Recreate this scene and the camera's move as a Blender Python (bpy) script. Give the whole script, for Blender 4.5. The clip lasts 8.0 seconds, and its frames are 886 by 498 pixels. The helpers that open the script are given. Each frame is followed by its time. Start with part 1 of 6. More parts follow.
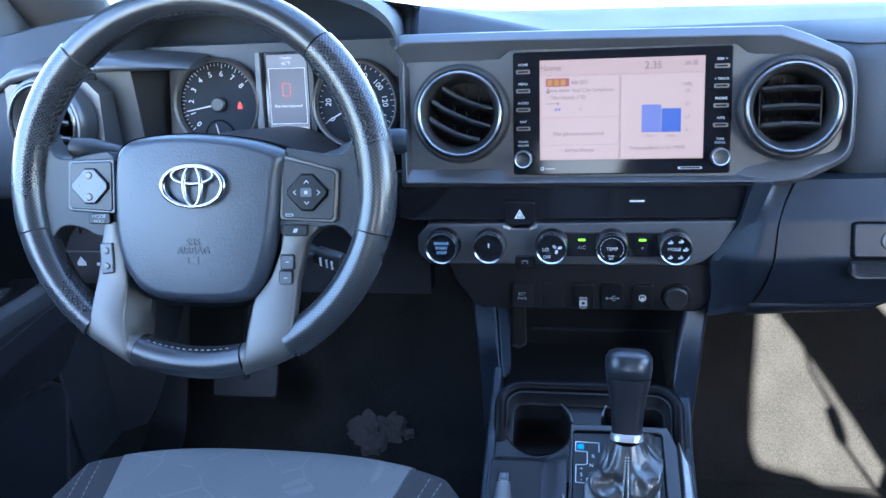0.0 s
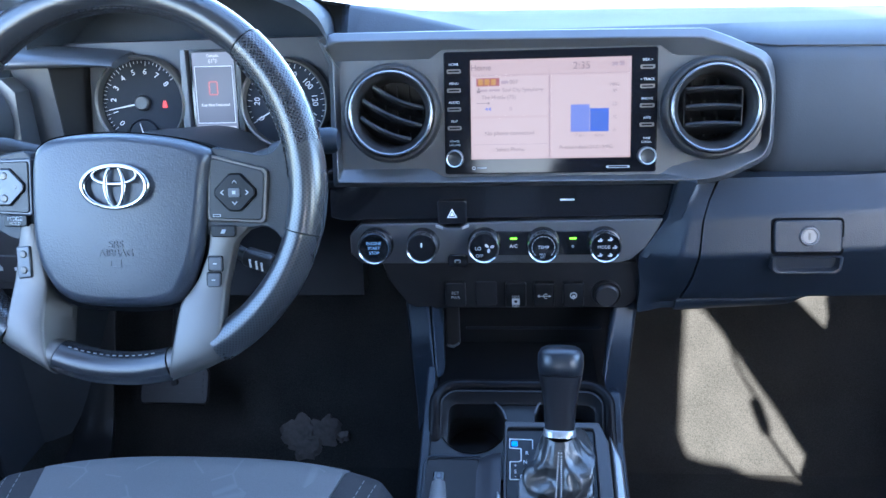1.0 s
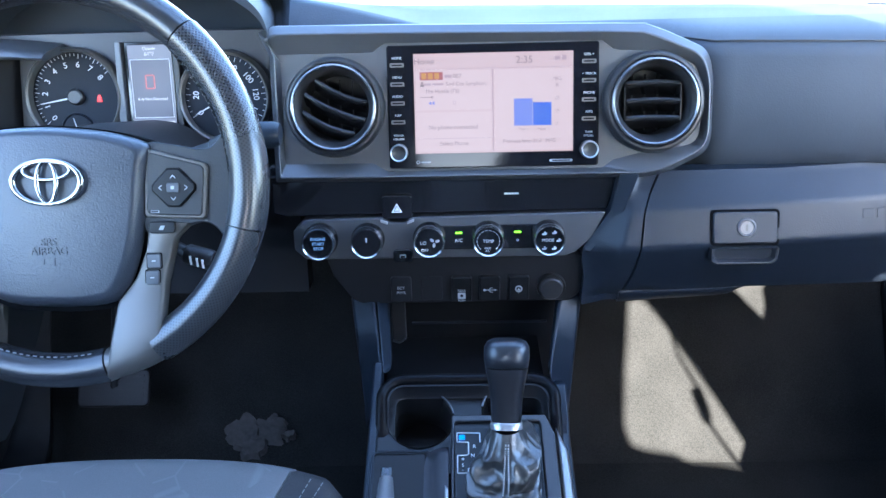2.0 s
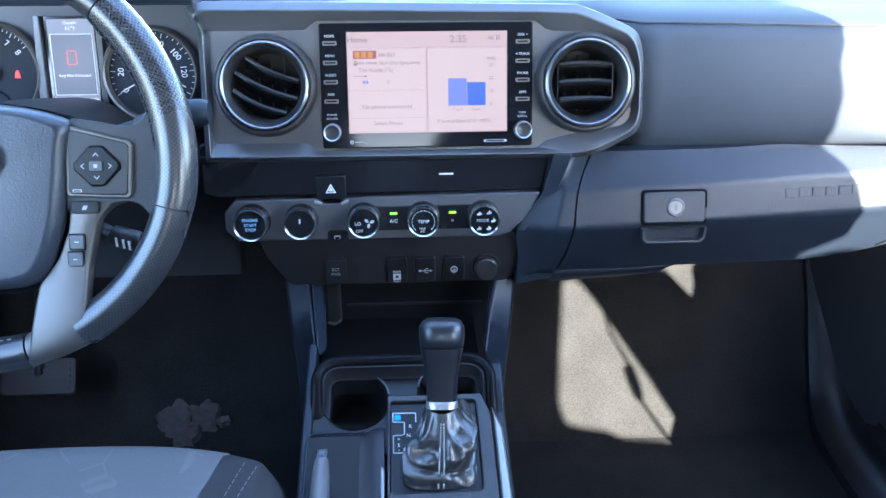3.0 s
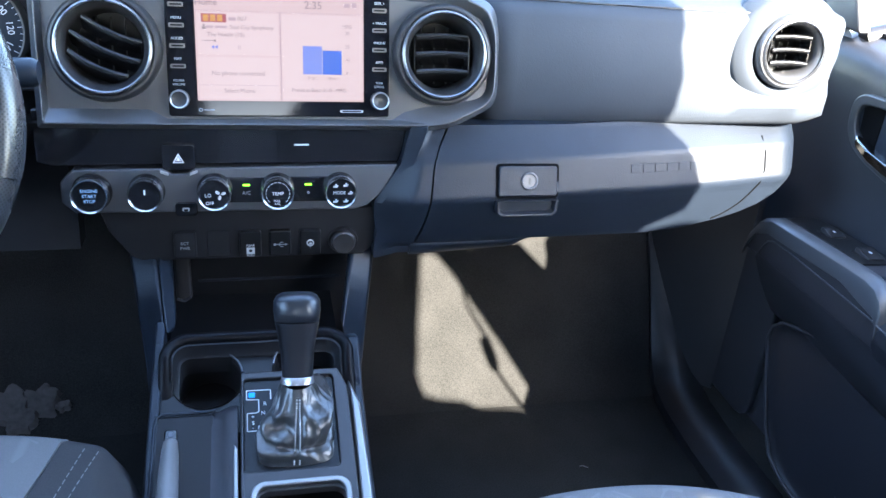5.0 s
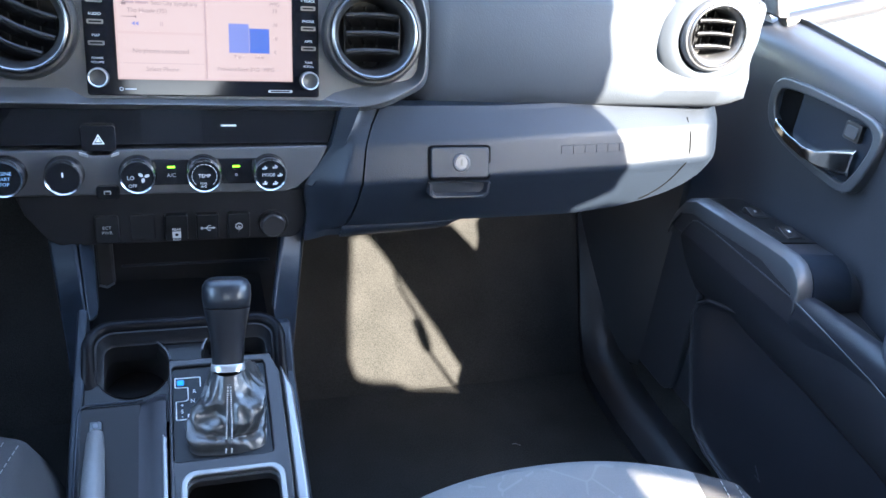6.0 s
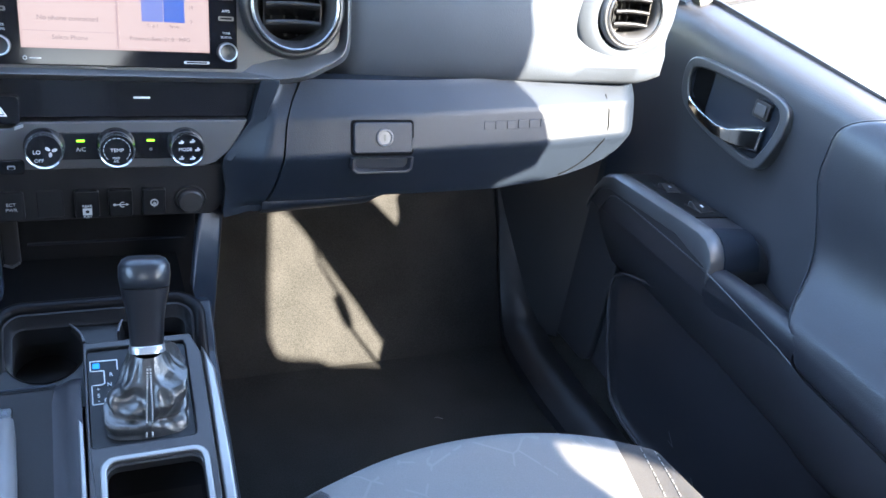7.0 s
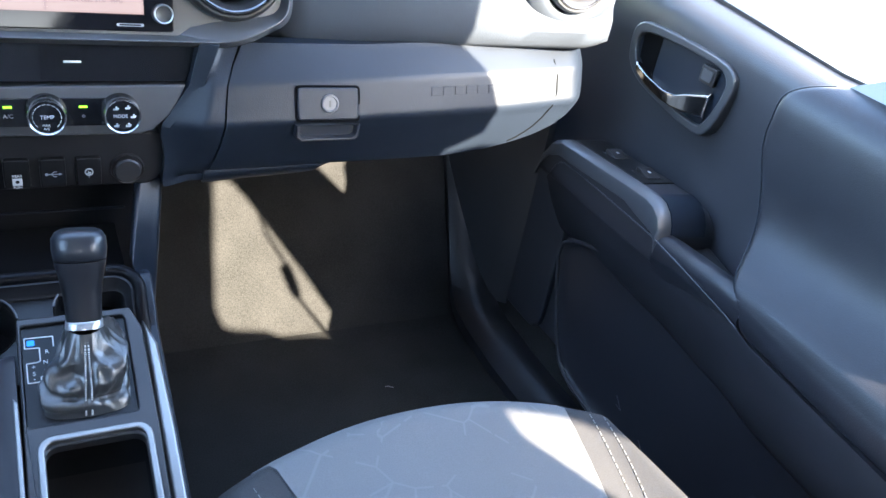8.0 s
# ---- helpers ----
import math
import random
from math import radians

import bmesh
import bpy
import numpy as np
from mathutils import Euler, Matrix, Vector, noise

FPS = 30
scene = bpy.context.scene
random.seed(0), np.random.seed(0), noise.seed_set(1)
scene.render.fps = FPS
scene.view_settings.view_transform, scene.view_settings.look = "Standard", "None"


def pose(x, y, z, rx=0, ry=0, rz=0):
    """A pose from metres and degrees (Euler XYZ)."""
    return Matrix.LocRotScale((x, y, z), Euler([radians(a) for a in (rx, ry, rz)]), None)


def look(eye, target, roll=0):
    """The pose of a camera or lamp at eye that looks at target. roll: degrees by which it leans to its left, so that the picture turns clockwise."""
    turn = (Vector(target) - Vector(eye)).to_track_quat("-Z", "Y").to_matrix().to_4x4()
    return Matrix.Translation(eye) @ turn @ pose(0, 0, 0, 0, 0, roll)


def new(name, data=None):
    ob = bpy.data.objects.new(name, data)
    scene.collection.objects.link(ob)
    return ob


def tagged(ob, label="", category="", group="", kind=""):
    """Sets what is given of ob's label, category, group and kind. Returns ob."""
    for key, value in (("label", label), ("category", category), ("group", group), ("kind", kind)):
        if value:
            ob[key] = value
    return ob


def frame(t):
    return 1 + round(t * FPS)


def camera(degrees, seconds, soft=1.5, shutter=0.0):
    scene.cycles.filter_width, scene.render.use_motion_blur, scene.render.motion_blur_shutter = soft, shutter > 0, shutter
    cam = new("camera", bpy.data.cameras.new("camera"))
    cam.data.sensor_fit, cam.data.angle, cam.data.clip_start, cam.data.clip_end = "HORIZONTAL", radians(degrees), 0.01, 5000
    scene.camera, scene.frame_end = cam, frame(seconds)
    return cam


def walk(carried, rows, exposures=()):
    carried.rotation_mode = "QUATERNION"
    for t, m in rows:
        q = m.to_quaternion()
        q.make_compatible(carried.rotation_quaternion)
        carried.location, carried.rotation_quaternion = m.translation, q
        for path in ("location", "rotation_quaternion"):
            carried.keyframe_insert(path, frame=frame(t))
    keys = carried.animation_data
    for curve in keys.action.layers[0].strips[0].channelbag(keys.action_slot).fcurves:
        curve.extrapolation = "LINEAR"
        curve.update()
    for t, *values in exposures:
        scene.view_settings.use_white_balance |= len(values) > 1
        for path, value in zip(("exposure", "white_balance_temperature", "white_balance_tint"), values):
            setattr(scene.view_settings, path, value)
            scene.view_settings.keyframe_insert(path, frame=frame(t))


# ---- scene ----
cam = camera(56.9, 8.0)
PATH = [
    (0, (-0.036, -0.097, 0.86), (-0.379, 1.701, 0.052), -4.1),
    (0.5, (-0.034, -0.096, 0.858), (-0.294, 1.714, 0.049), -3.6),
    (1, (-0.034, -0.095, 0.857), (-0.219, 1.723, 0.044), -2.7),
    (1.5, (-0.034, -0.094, 0.855), (-0.156, 1.729, 0.043), -2.2),
    (3, (-0.03, -0.093, 0.848), (0.067, 1.71, -0.012), 0.0),
    (3.5, (-0.029, -0.093, 0.845), (0.14, 1.703, -0.019), 1.0),
    (4, (-0.029, -0.094, 0.845), (0.215, 1.691, -0.025), 2.0),
    (4.5, (-0.025, -0.092, 0.843), (0.318, 1.669, -0.041), 3.4),
    (6, (-0.027, -0.083, 0.841), (0.568, 1.586, -0.086), 6.7),
    (6.5, (-0.029, -0.083, 0.842), (0.662, 1.543, -0.096), 7.9),
    (7, (-0.036, -0.076, 0.84), (0.751, 1.494, -0.116), 9.6),
    (7.5, (-0.035, -0.068, 0.838), (0.822, 1.457, -0.13), 10.6),
    (8, (-0.03, -0.066, 0.836), (0.863, 1.414, -0.171), 11.2),
]
SKY = 0.245
SCREEN = 0.061
EXPOSURES = [(0.0, 3.72, 5400, 8), (3.5, 3.97, 5650, 8), (7.0, 4.02, 6250, 8), (8.0, 3.98, 6350, 8)]
walk(cam, [(t, look(eye, target, roll)) for t, eye, target, roll in PATH], EXPOSURES)

# ---- light ----
SUN_AZ, SUN_EL = 18.5, 28.3  # degrees: from straight behind towards the right side, above the horizon
sun_from = Vector((math.sin(radians(SUN_AZ)) * math.cos(radians(SUN_EL)),
                   -math.cos(radians(SUN_AZ)) * math.cos(radians(SUN_EL)), math.sin(radians(SUN_EL))))
sun = new("sun", bpy.data.lights.new("sun", "SUN"))
sun.data.energy, sun.data.angle, sun.data.color = 5.4, radians(0.6), (1.0, 0.87, 0.69)
sun.matrix_world = look(sun_from * 20, (0, 0, 0))
world = bpy.data.worlds.new("sky")
scene.world = world
world.use_nodes = True
sky = world.node_tree.nodes.new("ShaderNodeTexSky")
sky.sky_type, sky.sun_disc = "NISHITA", False
sky.sun_elevation, sky.sun_rotation = radians(SUN_EL), radians(180 - SUN_AZ)
world.node_tree.links.new(sky.outputs[0], world.node_tree.nodes["Background"].inputs[0])
world.node_tree.nodes["Background"].inputs[1].default_value = SKY


# ---- materials ----
def mat(name, color, rough=0.5, metal=0.0, vary=0.15, grain=0.0, scale=400.0, bump=0.0, bscale=900.0, spec=0.5, kind="noise", coat=0.0, big=9.0):
    m = bpy.data.materials.new(name)
    m.use_nodes = True
    n, l = m.node_tree.nodes, m.node_tree.links
    b = n["Principled BSDF"]
    b.inputs["Roughness"].default_value, b.inputs["Metallic"].default_value = rough, metal
    b.inputs["Specular IOR Level"].default_value = spec
    b.inputs["Coat Weight"].default_value = coat
    tc = n.new("ShaderNodeTexCoord")
    t1 = n.new("ShaderNodeTexNoise")
    t1.inputs["Scale"].default_value, t1.inputs["Detail"].default_value = big, 5
    l.new(tc.outputs["Object"], t1.inputs["Vector"])
    t2 = n.new("ShaderNodeTexNoise")
    t2.inputs["Scale"].default_value, t2.inputs["Detail"].default_value = scale, 3
    l.new(tc.outputs["Object"], t2.inputs["Vector"])
    mix = n.new("ShaderNodeMix")
    mix.inputs["Factor"].default_value = min(1, grain)
    l.new(t1.outputs[0], mix.inputs["A"])
    l.new(t2.outputs[0], mix.inputs["B"])
    ramp = n.new("ShaderNodeValToRGB")
    lo, hi = [max(0, c * (1 - vary)) for c in color], [min(1, c * (1 + vary)) for c in color]
    ramp.color_ramp.elements[0].position, ramp.color_ramp.elements[1].position = 0.3, 0.7
    ramp.color_ramp.elements[0].color, ramp.color_ramp.elements[1].color = (*lo, 1), (*hi, 1)
    l.new(mix.outputs["Result"], ramp.inputs["Fac"])
    l.new(ramp.outputs["Color"], b.inputs["Base Color"])
    rr = n.new("ShaderNodeMapRange")
    rr.inputs["To Min"].default_value, rr.inputs["To Max"].default_value = max(0.02, rough * 0.85), min(1, rough * 1.15)
    l.new(t1.outputs[0], rr.inputs["Value"])
    l.new(rr.outputs[0], b.inputs["Roughness"])
    if bump:
        if kind == "voronoi":
            t3 = n.new("ShaderNodeTexVoronoi")
        else:
            t3 = n.new("ShaderNodeTexNoise")
            t3.inputs["Detail"].default_value = 2
        t3.inputs["Scale"].default_value = bscale
        l.new(tc.outputs["Object"], t3.inputs["Vector"])
        bp = n.new("ShaderNodeBump")
        bp.inputs["Strength"].default_value, bp.inputs["Distance"].default_value = bump, 0.0006
        l.new(t3.outputs[0], bp.inputs["Height"])
        l.new(bp.outputs[0], b.inputs["Normal"])
    return m


def glow(name, color, strength, base=(0.02, 0.02, 0.02)):
    m = bpy.data.materials.new(name)
    m.use_nodes = True
    b = m.node_tree.nodes["Principled BSDF"]
    b.inputs["Base Color"].default_value = (*base, 1)
    b.inputs["Roughness"].default_value, b.inputs["Specular IOR Level"].default_value = 0.3, 0.25
    b.inputs["Emission Color"].default_value, b.inputs["Emission Strength"].default_value = (*color, 1), strength
    return m


M_PAD = mat("dash_vinyl", (0.034, 0.0405, 0.052), 0.72, vary=0.12, bump=0.30, bscale=600, spec=0.26)
M_LOWER = mat("lower_plastic", (0.0105, 0.0148, 0.0232), 0.40, vary=0.14, bump=0.40, bscale=800, spec=0.31)
M_BLACK = mat("black_plastic", (0.016, 0.015, 0.016), 0.42, vary=0.15, bump=0.2, bscale=900)
M_BEZEL = mat("screen_bezel", (0.006, 0.006, 0.008), 0.08, vary=0.1, spec=0.13)
M_GLOSS = mat("gloss_black", (0.008, 0.008, 0.01), 0.12, vary=0.1, coat=0.3)
M_TRIM = mat("graphite_trim", (0.076, 0.078, 0.086), 0.34, metal=0.35, vary=0.05, bump=0.06, bscale=1500)
M_SILVER = mat("satin_silver", (0.130, 0.118, 0.108), 0.42, metal=0.5, vary=0.04, bump=0.05, bscale=1800)
M_RAIL = mat("satin_rail", (0.26, 0.255, 0.25), 0.34, metal=0.8, vary=0.05, bump=0.05, bscale=1800)
M_RING = mat("bright_ring", (0.5, 0.5, 0.51), 0.28, metal=0.7, vary=0.04)
M_CHROME = mat("chrome", (0.62, 0.62, 0.63), 0.12, metal=1.0, vary=0.05)
M_LEATHER = mat("wheel_leather", (0.024, 0.0245, 0.028), 0.26, vary=0.15, bump=0.22, bscale=900, spec=0.7)
M_PERF = mat("perforated_leather", (0.040, 0.0405, 0.046), 0.27, spec=0.7, vary=0.10, bump=0.10, bscale=900)
# rows of small dark perforations in the rim leather
pn, pl = M_PERF.node_tree.nodes, M_PERF.node_tree.links
dots = pn.new("ShaderNodeTexVoronoi")
dots.voronoi_dimensions = "2D"
dots.inputs["Scale"].default_value, dots.inputs["Randomness"].default_value = 400.0, 0.0
pl.new([q for q in pn if q.bl_idname == "ShaderNodeTexCoord"][0].outputs["UV"], dots.inputs["Vector"])
hole = pn.new("ShaderNodeMapRange")
hole.inputs["From Min"].default_value, hole.inputs["From Max"].default_value = 0.26, 0.36
pl.new(dots.outputs["Distance"], hole.inputs["Value"])
dark = pn.new("ShaderNodeMix")
dark.data_type = "RGBA"
dark.inputs[6].default_value = (0.010, 0.010, 0.011, 1)
pl.new(hole.outputs[0], dark.inputs["Factor"])
pl.new([q for q in pn if q.bl_idname == "ShaderNodeValToRGB"][0].outputs["Color"], dark.inputs[7])
pl.new(dark.outputs[2], pn["Principled BSDF"].inputs["Base Color"])
M_KNOB = mat("knob_ring", (0.42, 0.42, 0.43), 0.2, metal=0.95, vary=0.04)
M_TOP = mat("console_graphite", (0.030, 0.029, 0.031), 0.36, metal=0.2, vary=0.06, bump=0.08, bscale=1500)
M_BOOT = mat("boot_leather", (0.030, 0.0295, 0.030), 0.32, vary=0.2, bump=0.45, bscale=420, spec=1.0, coat=0.15)
M_CARPET = mat("carpet", (0.0222, 0.0218, 0.0210), 0.95, vary=0.55, grain=0.65, scale=520, bump=1.0, bscale=700, spec=0.1, big=14.0)
M_FABRIC = mat("seat_fabric", (0.136, 0.134, 0.136), 0.9, vary=0.1, grain=0.6, scale=900, bump=0.6, bscale=1100, spec=0.2)
# faint embossed lines in the seat fabric
fn, fl = M_FABRIC.node_tree.nodes, M_FABRIC.node_tree.links
cells = fn.new("ShaderNodeTexVoronoi")
cells.feature = "DISTANCE_TO_EDGE"
cells.inputs["Scale"].default_value = 17.0
fl.new([q for q in fn if q.bl_idname == "ShaderNodeTexCoord"][0].outputs["Object"], cells.inputs["Vector"])
edge_mask = fn.new("ShaderNodeMapRange")
edge_mask.inputs["From Min"].default_value, edge_mask.inputs["From Max"].default_value = 0.008, 0.022
edge_mask.inputs["To Min"].default_value, edge_mask.inputs["To Max"].default_value = 1.0, 0.0
fl.new(cells.outputs["Distance"], edge_mask.inputs["Value"])
broken = fn.new("ShaderNodeTexNoise")
broken.inputs["Scale"].default_value = 7.0
gap = fn.new("ShaderNodeMath")
gap.operation = "MULTIPLY"
step = fn.new("ShaderNodeMath")
step.operation = "GREATER_THAN"
step.inputs[1].default_value = 0.5
fl.new(broken.outputs[0], step.inputs[0])
fl.new(step.outputs[0], gap.inputs[0])
fl.new(edge_mask.outputs[0], gap.inputs[1])
emboss = fn.new("ShaderNodeMix")
emboss.data_type = "RGBA"
fl.new(gap.outputs[0], emboss.inputs["Factor"])
fl.new([q for q in fn if q.bl_idname == "ShaderNodeValToRGB"][0].outputs["Color"], emboss.inputs[6])
emboss.inputs[7].default_value = (0.154, 0.152, 0.154, 1)
fl.new(emboss.outputs[2], fn["Principled BSDF"].inputs["Base Color"])
M_BOLSTER = mat("seat_bolster", (0.042, 0.041, 0.043), 0.85, vary=0.2, grain=0.6, scale=900, bump=0.6, bscale=1000, spec=0.2)
M_THREAD = mat("thread", (0.19, 0.185, 0.18), 0.8)
M_DOOR = mat("door_vinyl", (0.037, 0.038, 0.045), 0.38, vary=0.1, bump=0.4, bscale=700, spec=0.45)
M_DOORLOW = mat("door_lower_plastic", (0.025, 0.025, 0.030), 0.40, vary=0.12, bump=0.3, bscale=700, spec=0.5)
M_SATIN = mat("satin_plastic", (0.027, 0.0265, 0.032), 0.42, vary=0.1, bump=0.12, bscale=900, spec=0.35)
M_CONSOLE = mat("console_black", (0.014, 0.014, 0.016), 0.45, vary=0.15, bump=0.2, bscale=900, spec=0.2)
M_CUP = mat("cup_black", (0.012, 0.012, 0.013), 0.33, vary=0.1, spec=0.5)
M_CUPRIM = mat("cup_surround_black", (0.0045, 0.0045, 0.0058), 0.34, vary=0.1, bump=0.1, spec=0.11)
# near-black, almost no sheen: stands in for the shade inside narrow gaps
M_GAP_SHADE = mat("gap_shade_black", (0.004, 0.004, 0.0045), 0.9, vary=0.2, spec=0.03)
M_GATE = mat("gate_black", (0.008, 0.008, 0.009), 0.32, vary=0.1, spec=0.25)
M_ARM = mat("armrest_vinyl", (0.0190, 0.0198, 0.0250), 0.36, vary=0.1, bump=0.3, bscale=700, spec=0.40)
M_INK = mat("print_white", (0.75, 0.75, 0.75), 0.6, vary=0.03)
M_LABEL = mat("print_grey", (0.40, 0.40, 0.41), 0.6, vary=0.05)
M_PILLAR = mat("pillar_grey", (0.08, 0.08, 0.085), 0.8, vary=0.1, bump=0.3)
M_HEAD = mat("headliner", (0.34, 0.35, 0.38), 0.95, vary=0.06, bump=0.4, bscale=900)
M_BODY = mat("white_paint", (0.8, 0.8, 0.8), 0.25, vary=0.02, coat=0.5)
M_GROUND = mat("concrete", (0.27, 0.27, 0.265), 0.9, vary=0.12, big=0.6, grain=0.3, scale=30, bump=0.5, bscale=60)


# ---- building helpers ----
def tilted(o, degrees):
    """Local x to the right, local y up the tilted face, local z out of it towards the cabin."""
    a = radians(degrees)
    m = Matrix(((1, 0, 0), (0, math.sin(a), -math.cos(a)), (0, math.cos(a), math.sin(a)))).to_4x4()
    return Matrix.Translation(o) @ m


def thing(name, label, category, group="", kind="", at=(0, 0, 0)):
    ob = new(name)
    ob.location = at
    ob.empty_display_size = 0.05
    bpy.context.view_layer.update()
    return tagged(ob, label, category, group, kind)


def part(name, bm, material, parent=None, label="", bevel=0.0, smooth=35, sub=0):
    me = bpy.data.meshes.new(name)
    bmesh.ops.recalc_face_normals(bm, faces=bm.faces)
    bm.to_mesh(me)
    bm.free()
    me.materials.append(material)
    ob = new(name, me)
    if parent is not None:
        ob.parent = parent
        ob.matrix_parent_inverse = parent_world(parent).inverted()
    if label:
        ob["label"] = label
    if smooth:
        for p in me.polygons:
            p.use_smooth = True
        me.set_sharp_from_angle(angle=radians(smooth))
    if bevel:
        b = ob.modifiers.new("bevel", "BEVEL")
        b.width, b.segments, b.limit_method, b.angle_limit = bevel, 2, "ANGLE", radians(40)
        b.harden_normals = True
    if sub:
        s = ob.modifiers.new("sub", "SUBSURF")
        s.levels = s.render_levels = sub
    return ob


def parent_world(ob):
    m = ob.matrix_parent_inverse @ ob.matrix_basis if ob.parent else ob.matrix_basis
    return parent_world(ob.parent) @ m if ob.parent else m.copy()


def plate(outer, d0, d1, M=Matrix(), holes=(), bm=None):
    """A plate with holes: outlines in local x, y, from local z d0 to d1."""
    bm = bm or bmesh.new()
    edges = []
    for loop in (outer, *holes):
        vs = [bm.verts.new((p[0], p[1], d1)) for p in loop]
        edges += [bm.edges.new((vs[i], vs[(i + 1) % len(vs)])) for i in range(len(vs))]
    made = bmesh.ops.triangle_fill(bm, use_beauty=True, use_dissolve=not holes, edges=edges)
    faces = [g for g in made["geom"] if isinstance(g, bmesh.types.BMFace)]
    ext = bmesh.ops.extrude_face_region(bm, geom=faces)
    move = [g for g in ext["geom"] if isinstance(g, bmesh.types.BMVert)]
    for v in move:
        v.co.z += d0 - d1
    done = {v for f in faces for v in f.verts} | set(move) | {v for e in edges for v in e.verts}
    bmesh.ops.transform(bm, matrix=M, verts=[v for v in done if v.is_valid])
    return bm


def rect(x0, y0, x1, y1, r=0.0, n=4):
    if not r:
        return [(x0, y0), (x1, y0), (x1, y1), (x0, y1)]
    out = []
    for cx, cy, a0 in ((x1 - r, y0 + r, -90), (x1 - r, y1 - r, 0), (x0 + r, y1 - r, 90), (x0 + r, y0 + r, 180)):
        out += [(cx + r * math.cos(radians(a0 + 90 * i / n)), cy + r * math.sin(radians(a0 + 90 * i / n))) for i in range(n + 1)]
    return out


def circle(cx, cy, r, n=40, ry=None):
    return [(cx + r * math.cos(2 * math.pi * i / n), cy + (ry or r) * math.sin(2 * math.pi * i / n)) for i in range(n)]


def lathe(profile, M=Matrix(), n=48, bm=None):
    """Turn a profile of (radius, height) about local z."""
    bm = bm or bmesh.new()
    rings = []
    for r, z in profile:
        if r < 1e-5:
            rings.append([bm.verts.new(M @ Vector((0, 0, z)))] * n)
        else:
            rings.append([bm.verts.new(M @ Vector((r * math.cos(2 * math.pi * i / n), r * math.sin(2 * math.pi * i / n), z))) for i in range(n)])
    for a, b in zip(rings, rings[1:]):
        for i in range(n):
            q = list(dict.fromkeys((a[i], a[(i + 1) % n], b[(i + 1) % n], b[i])))
            if len(q) > 2:
                bm.faces.new(q)
    return bm


def loft(rings, caps=True, closed=True, bm=None):
    """Skin between rings of points (all of one length)."""
    bm = bm or bmesh.new()
    vs = [[bm.verts.new(p) for p in r] for r in rings]
    n = len(vs[0])
    for a, b in zip(vs, vs[1:]):
        for i in range(n if closed else n - 1):
            bm.faces.new((a[i], a[(i + 1) % n], b[(i + 1) % n], b[i]))
    if caps and closed:
        bm.faces.new(vs[0])
        bm.faces.new(vs[-1][::-1])
    return bm


def sheet(f, nu, nv, thick, push=(0, 1, 0)):
    """A curved panel f(u, v) with a back set off by thick along push."""
    bm = bmesh.new()
    off = Vector(push).normalized() * thick
    a = [[bm.verts.new(f(i / nu, j / nv)) for j in range(nv + 1)] for i in range(nu + 1)]
    b = [[bm.verts.new(Vector(f(i / nu, j / nv)) + off) for j in range(nv + 1)] for i in range(nu + 1)]
    for i in range(nu):
        for j in range(nv):
            bm.faces.new((a[i][j], a[i + 1][j], a[i + 1][j + 1], a[i][j + 1]))
            bm.faces.new((b[i][j], b[i][j + 1], b[i + 1][j + 1], b[i + 1][j]))
    for i in range(nu):
        bm.faces.new((a[i][0], b[i][0], b[i + 1][0], a[i + 1][0]))
        bm.faces.new((a[i][nv], a[i + 1][nv], b[i + 1][nv], b[i][nv]))
    for j in range(nv):
        bm.faces.new((a[0][j], a[0][j + 1], b[0][j + 1], b[0][j]))
        bm.faces.new((a[nu][j], b[nu][j], b[nu][j + 1], a[nu][j + 1]))
    return bm


def tube(points, radius, n=10, closed=False, bm=None):
    """A round bar along points; radius: a number or one for each point."""
    pts = [Vector(p) for p in points]
    rings, side = [], None
    for i, p in enumerate(pts):
        a = pts[i - 1] if (i or closed) else p
        b = pts[(i + 1) % len(pts)] if (i + 1 < len(pts) or closed) else p
        d = (b - a).normalized()
        if side is None:
            side = d.orthogonal().normalized()
        side = (side - d * side.dot(d)).normalized()
        up = d.cross(side)
        r = radius if isinstance(radius, (int, float)) else radius[i]
        rings.append([p + r * (math.cos(2 * math.pi * k / n) * side + math.sin(2 * math.pi * k / n) * up) for k in range(n)])
    if closed:
        rings.append(rings[0])
        bm = loft(rings, caps=False, bm=bm)
        bmesh.ops.remove_doubles(bm, verts=bm.verts, dist=1e-6)
        return bm
    return loft(rings, bm=bm)


def box(x0, x1, y0, y1, z0, z1, bm=None):
    bm = bm or bmesh.new()
    vs = [bm.verts.new((x, y, z)) for x in (x0, x1) for y in (y0, y1) for z in (z0, z1)]
    for q in ((0, 1, 3, 2), (4, 6, 7, 5), (0, 4, 5, 1), (2, 3, 7, 6), (0, 2, 6, 4), (1, 5, 7, 3)):
        bm.faces.new([vs[i] for i in q])
    return bm


def line(keys, x):
    xs, vs = zip(*keys)
    return float(np.interp(x, xs, vs))


def text(body, size, M, material, parent, name="lettering", depth=0.0003, align="CENTER"):
    cu = bpy.data.curves.new(name, "FONT")
    cu.body, cu.size, cu.align_x, cu.align_y, cu.extrude = body, size, align, "CENTER", depth
    tmp = new("tmp", cu)
    dg = bpy.context.evaluated_depsgraph_get()
    dg.update()
    me = bpy.data.meshes.new_from_object(tmp.evaluated_get(dg))
    bpy.data.objects.remove(tmp)
    bpy.data.curves.remove(cu)
    me.transform(M)
    me.materials.clear()
    me.materials.append(material)
    me.name = name
    ob = new(name, me)
    ob.parent = parent
    ob.matrix_parent_inverse = parent_world(parent).inverted()
    return ob


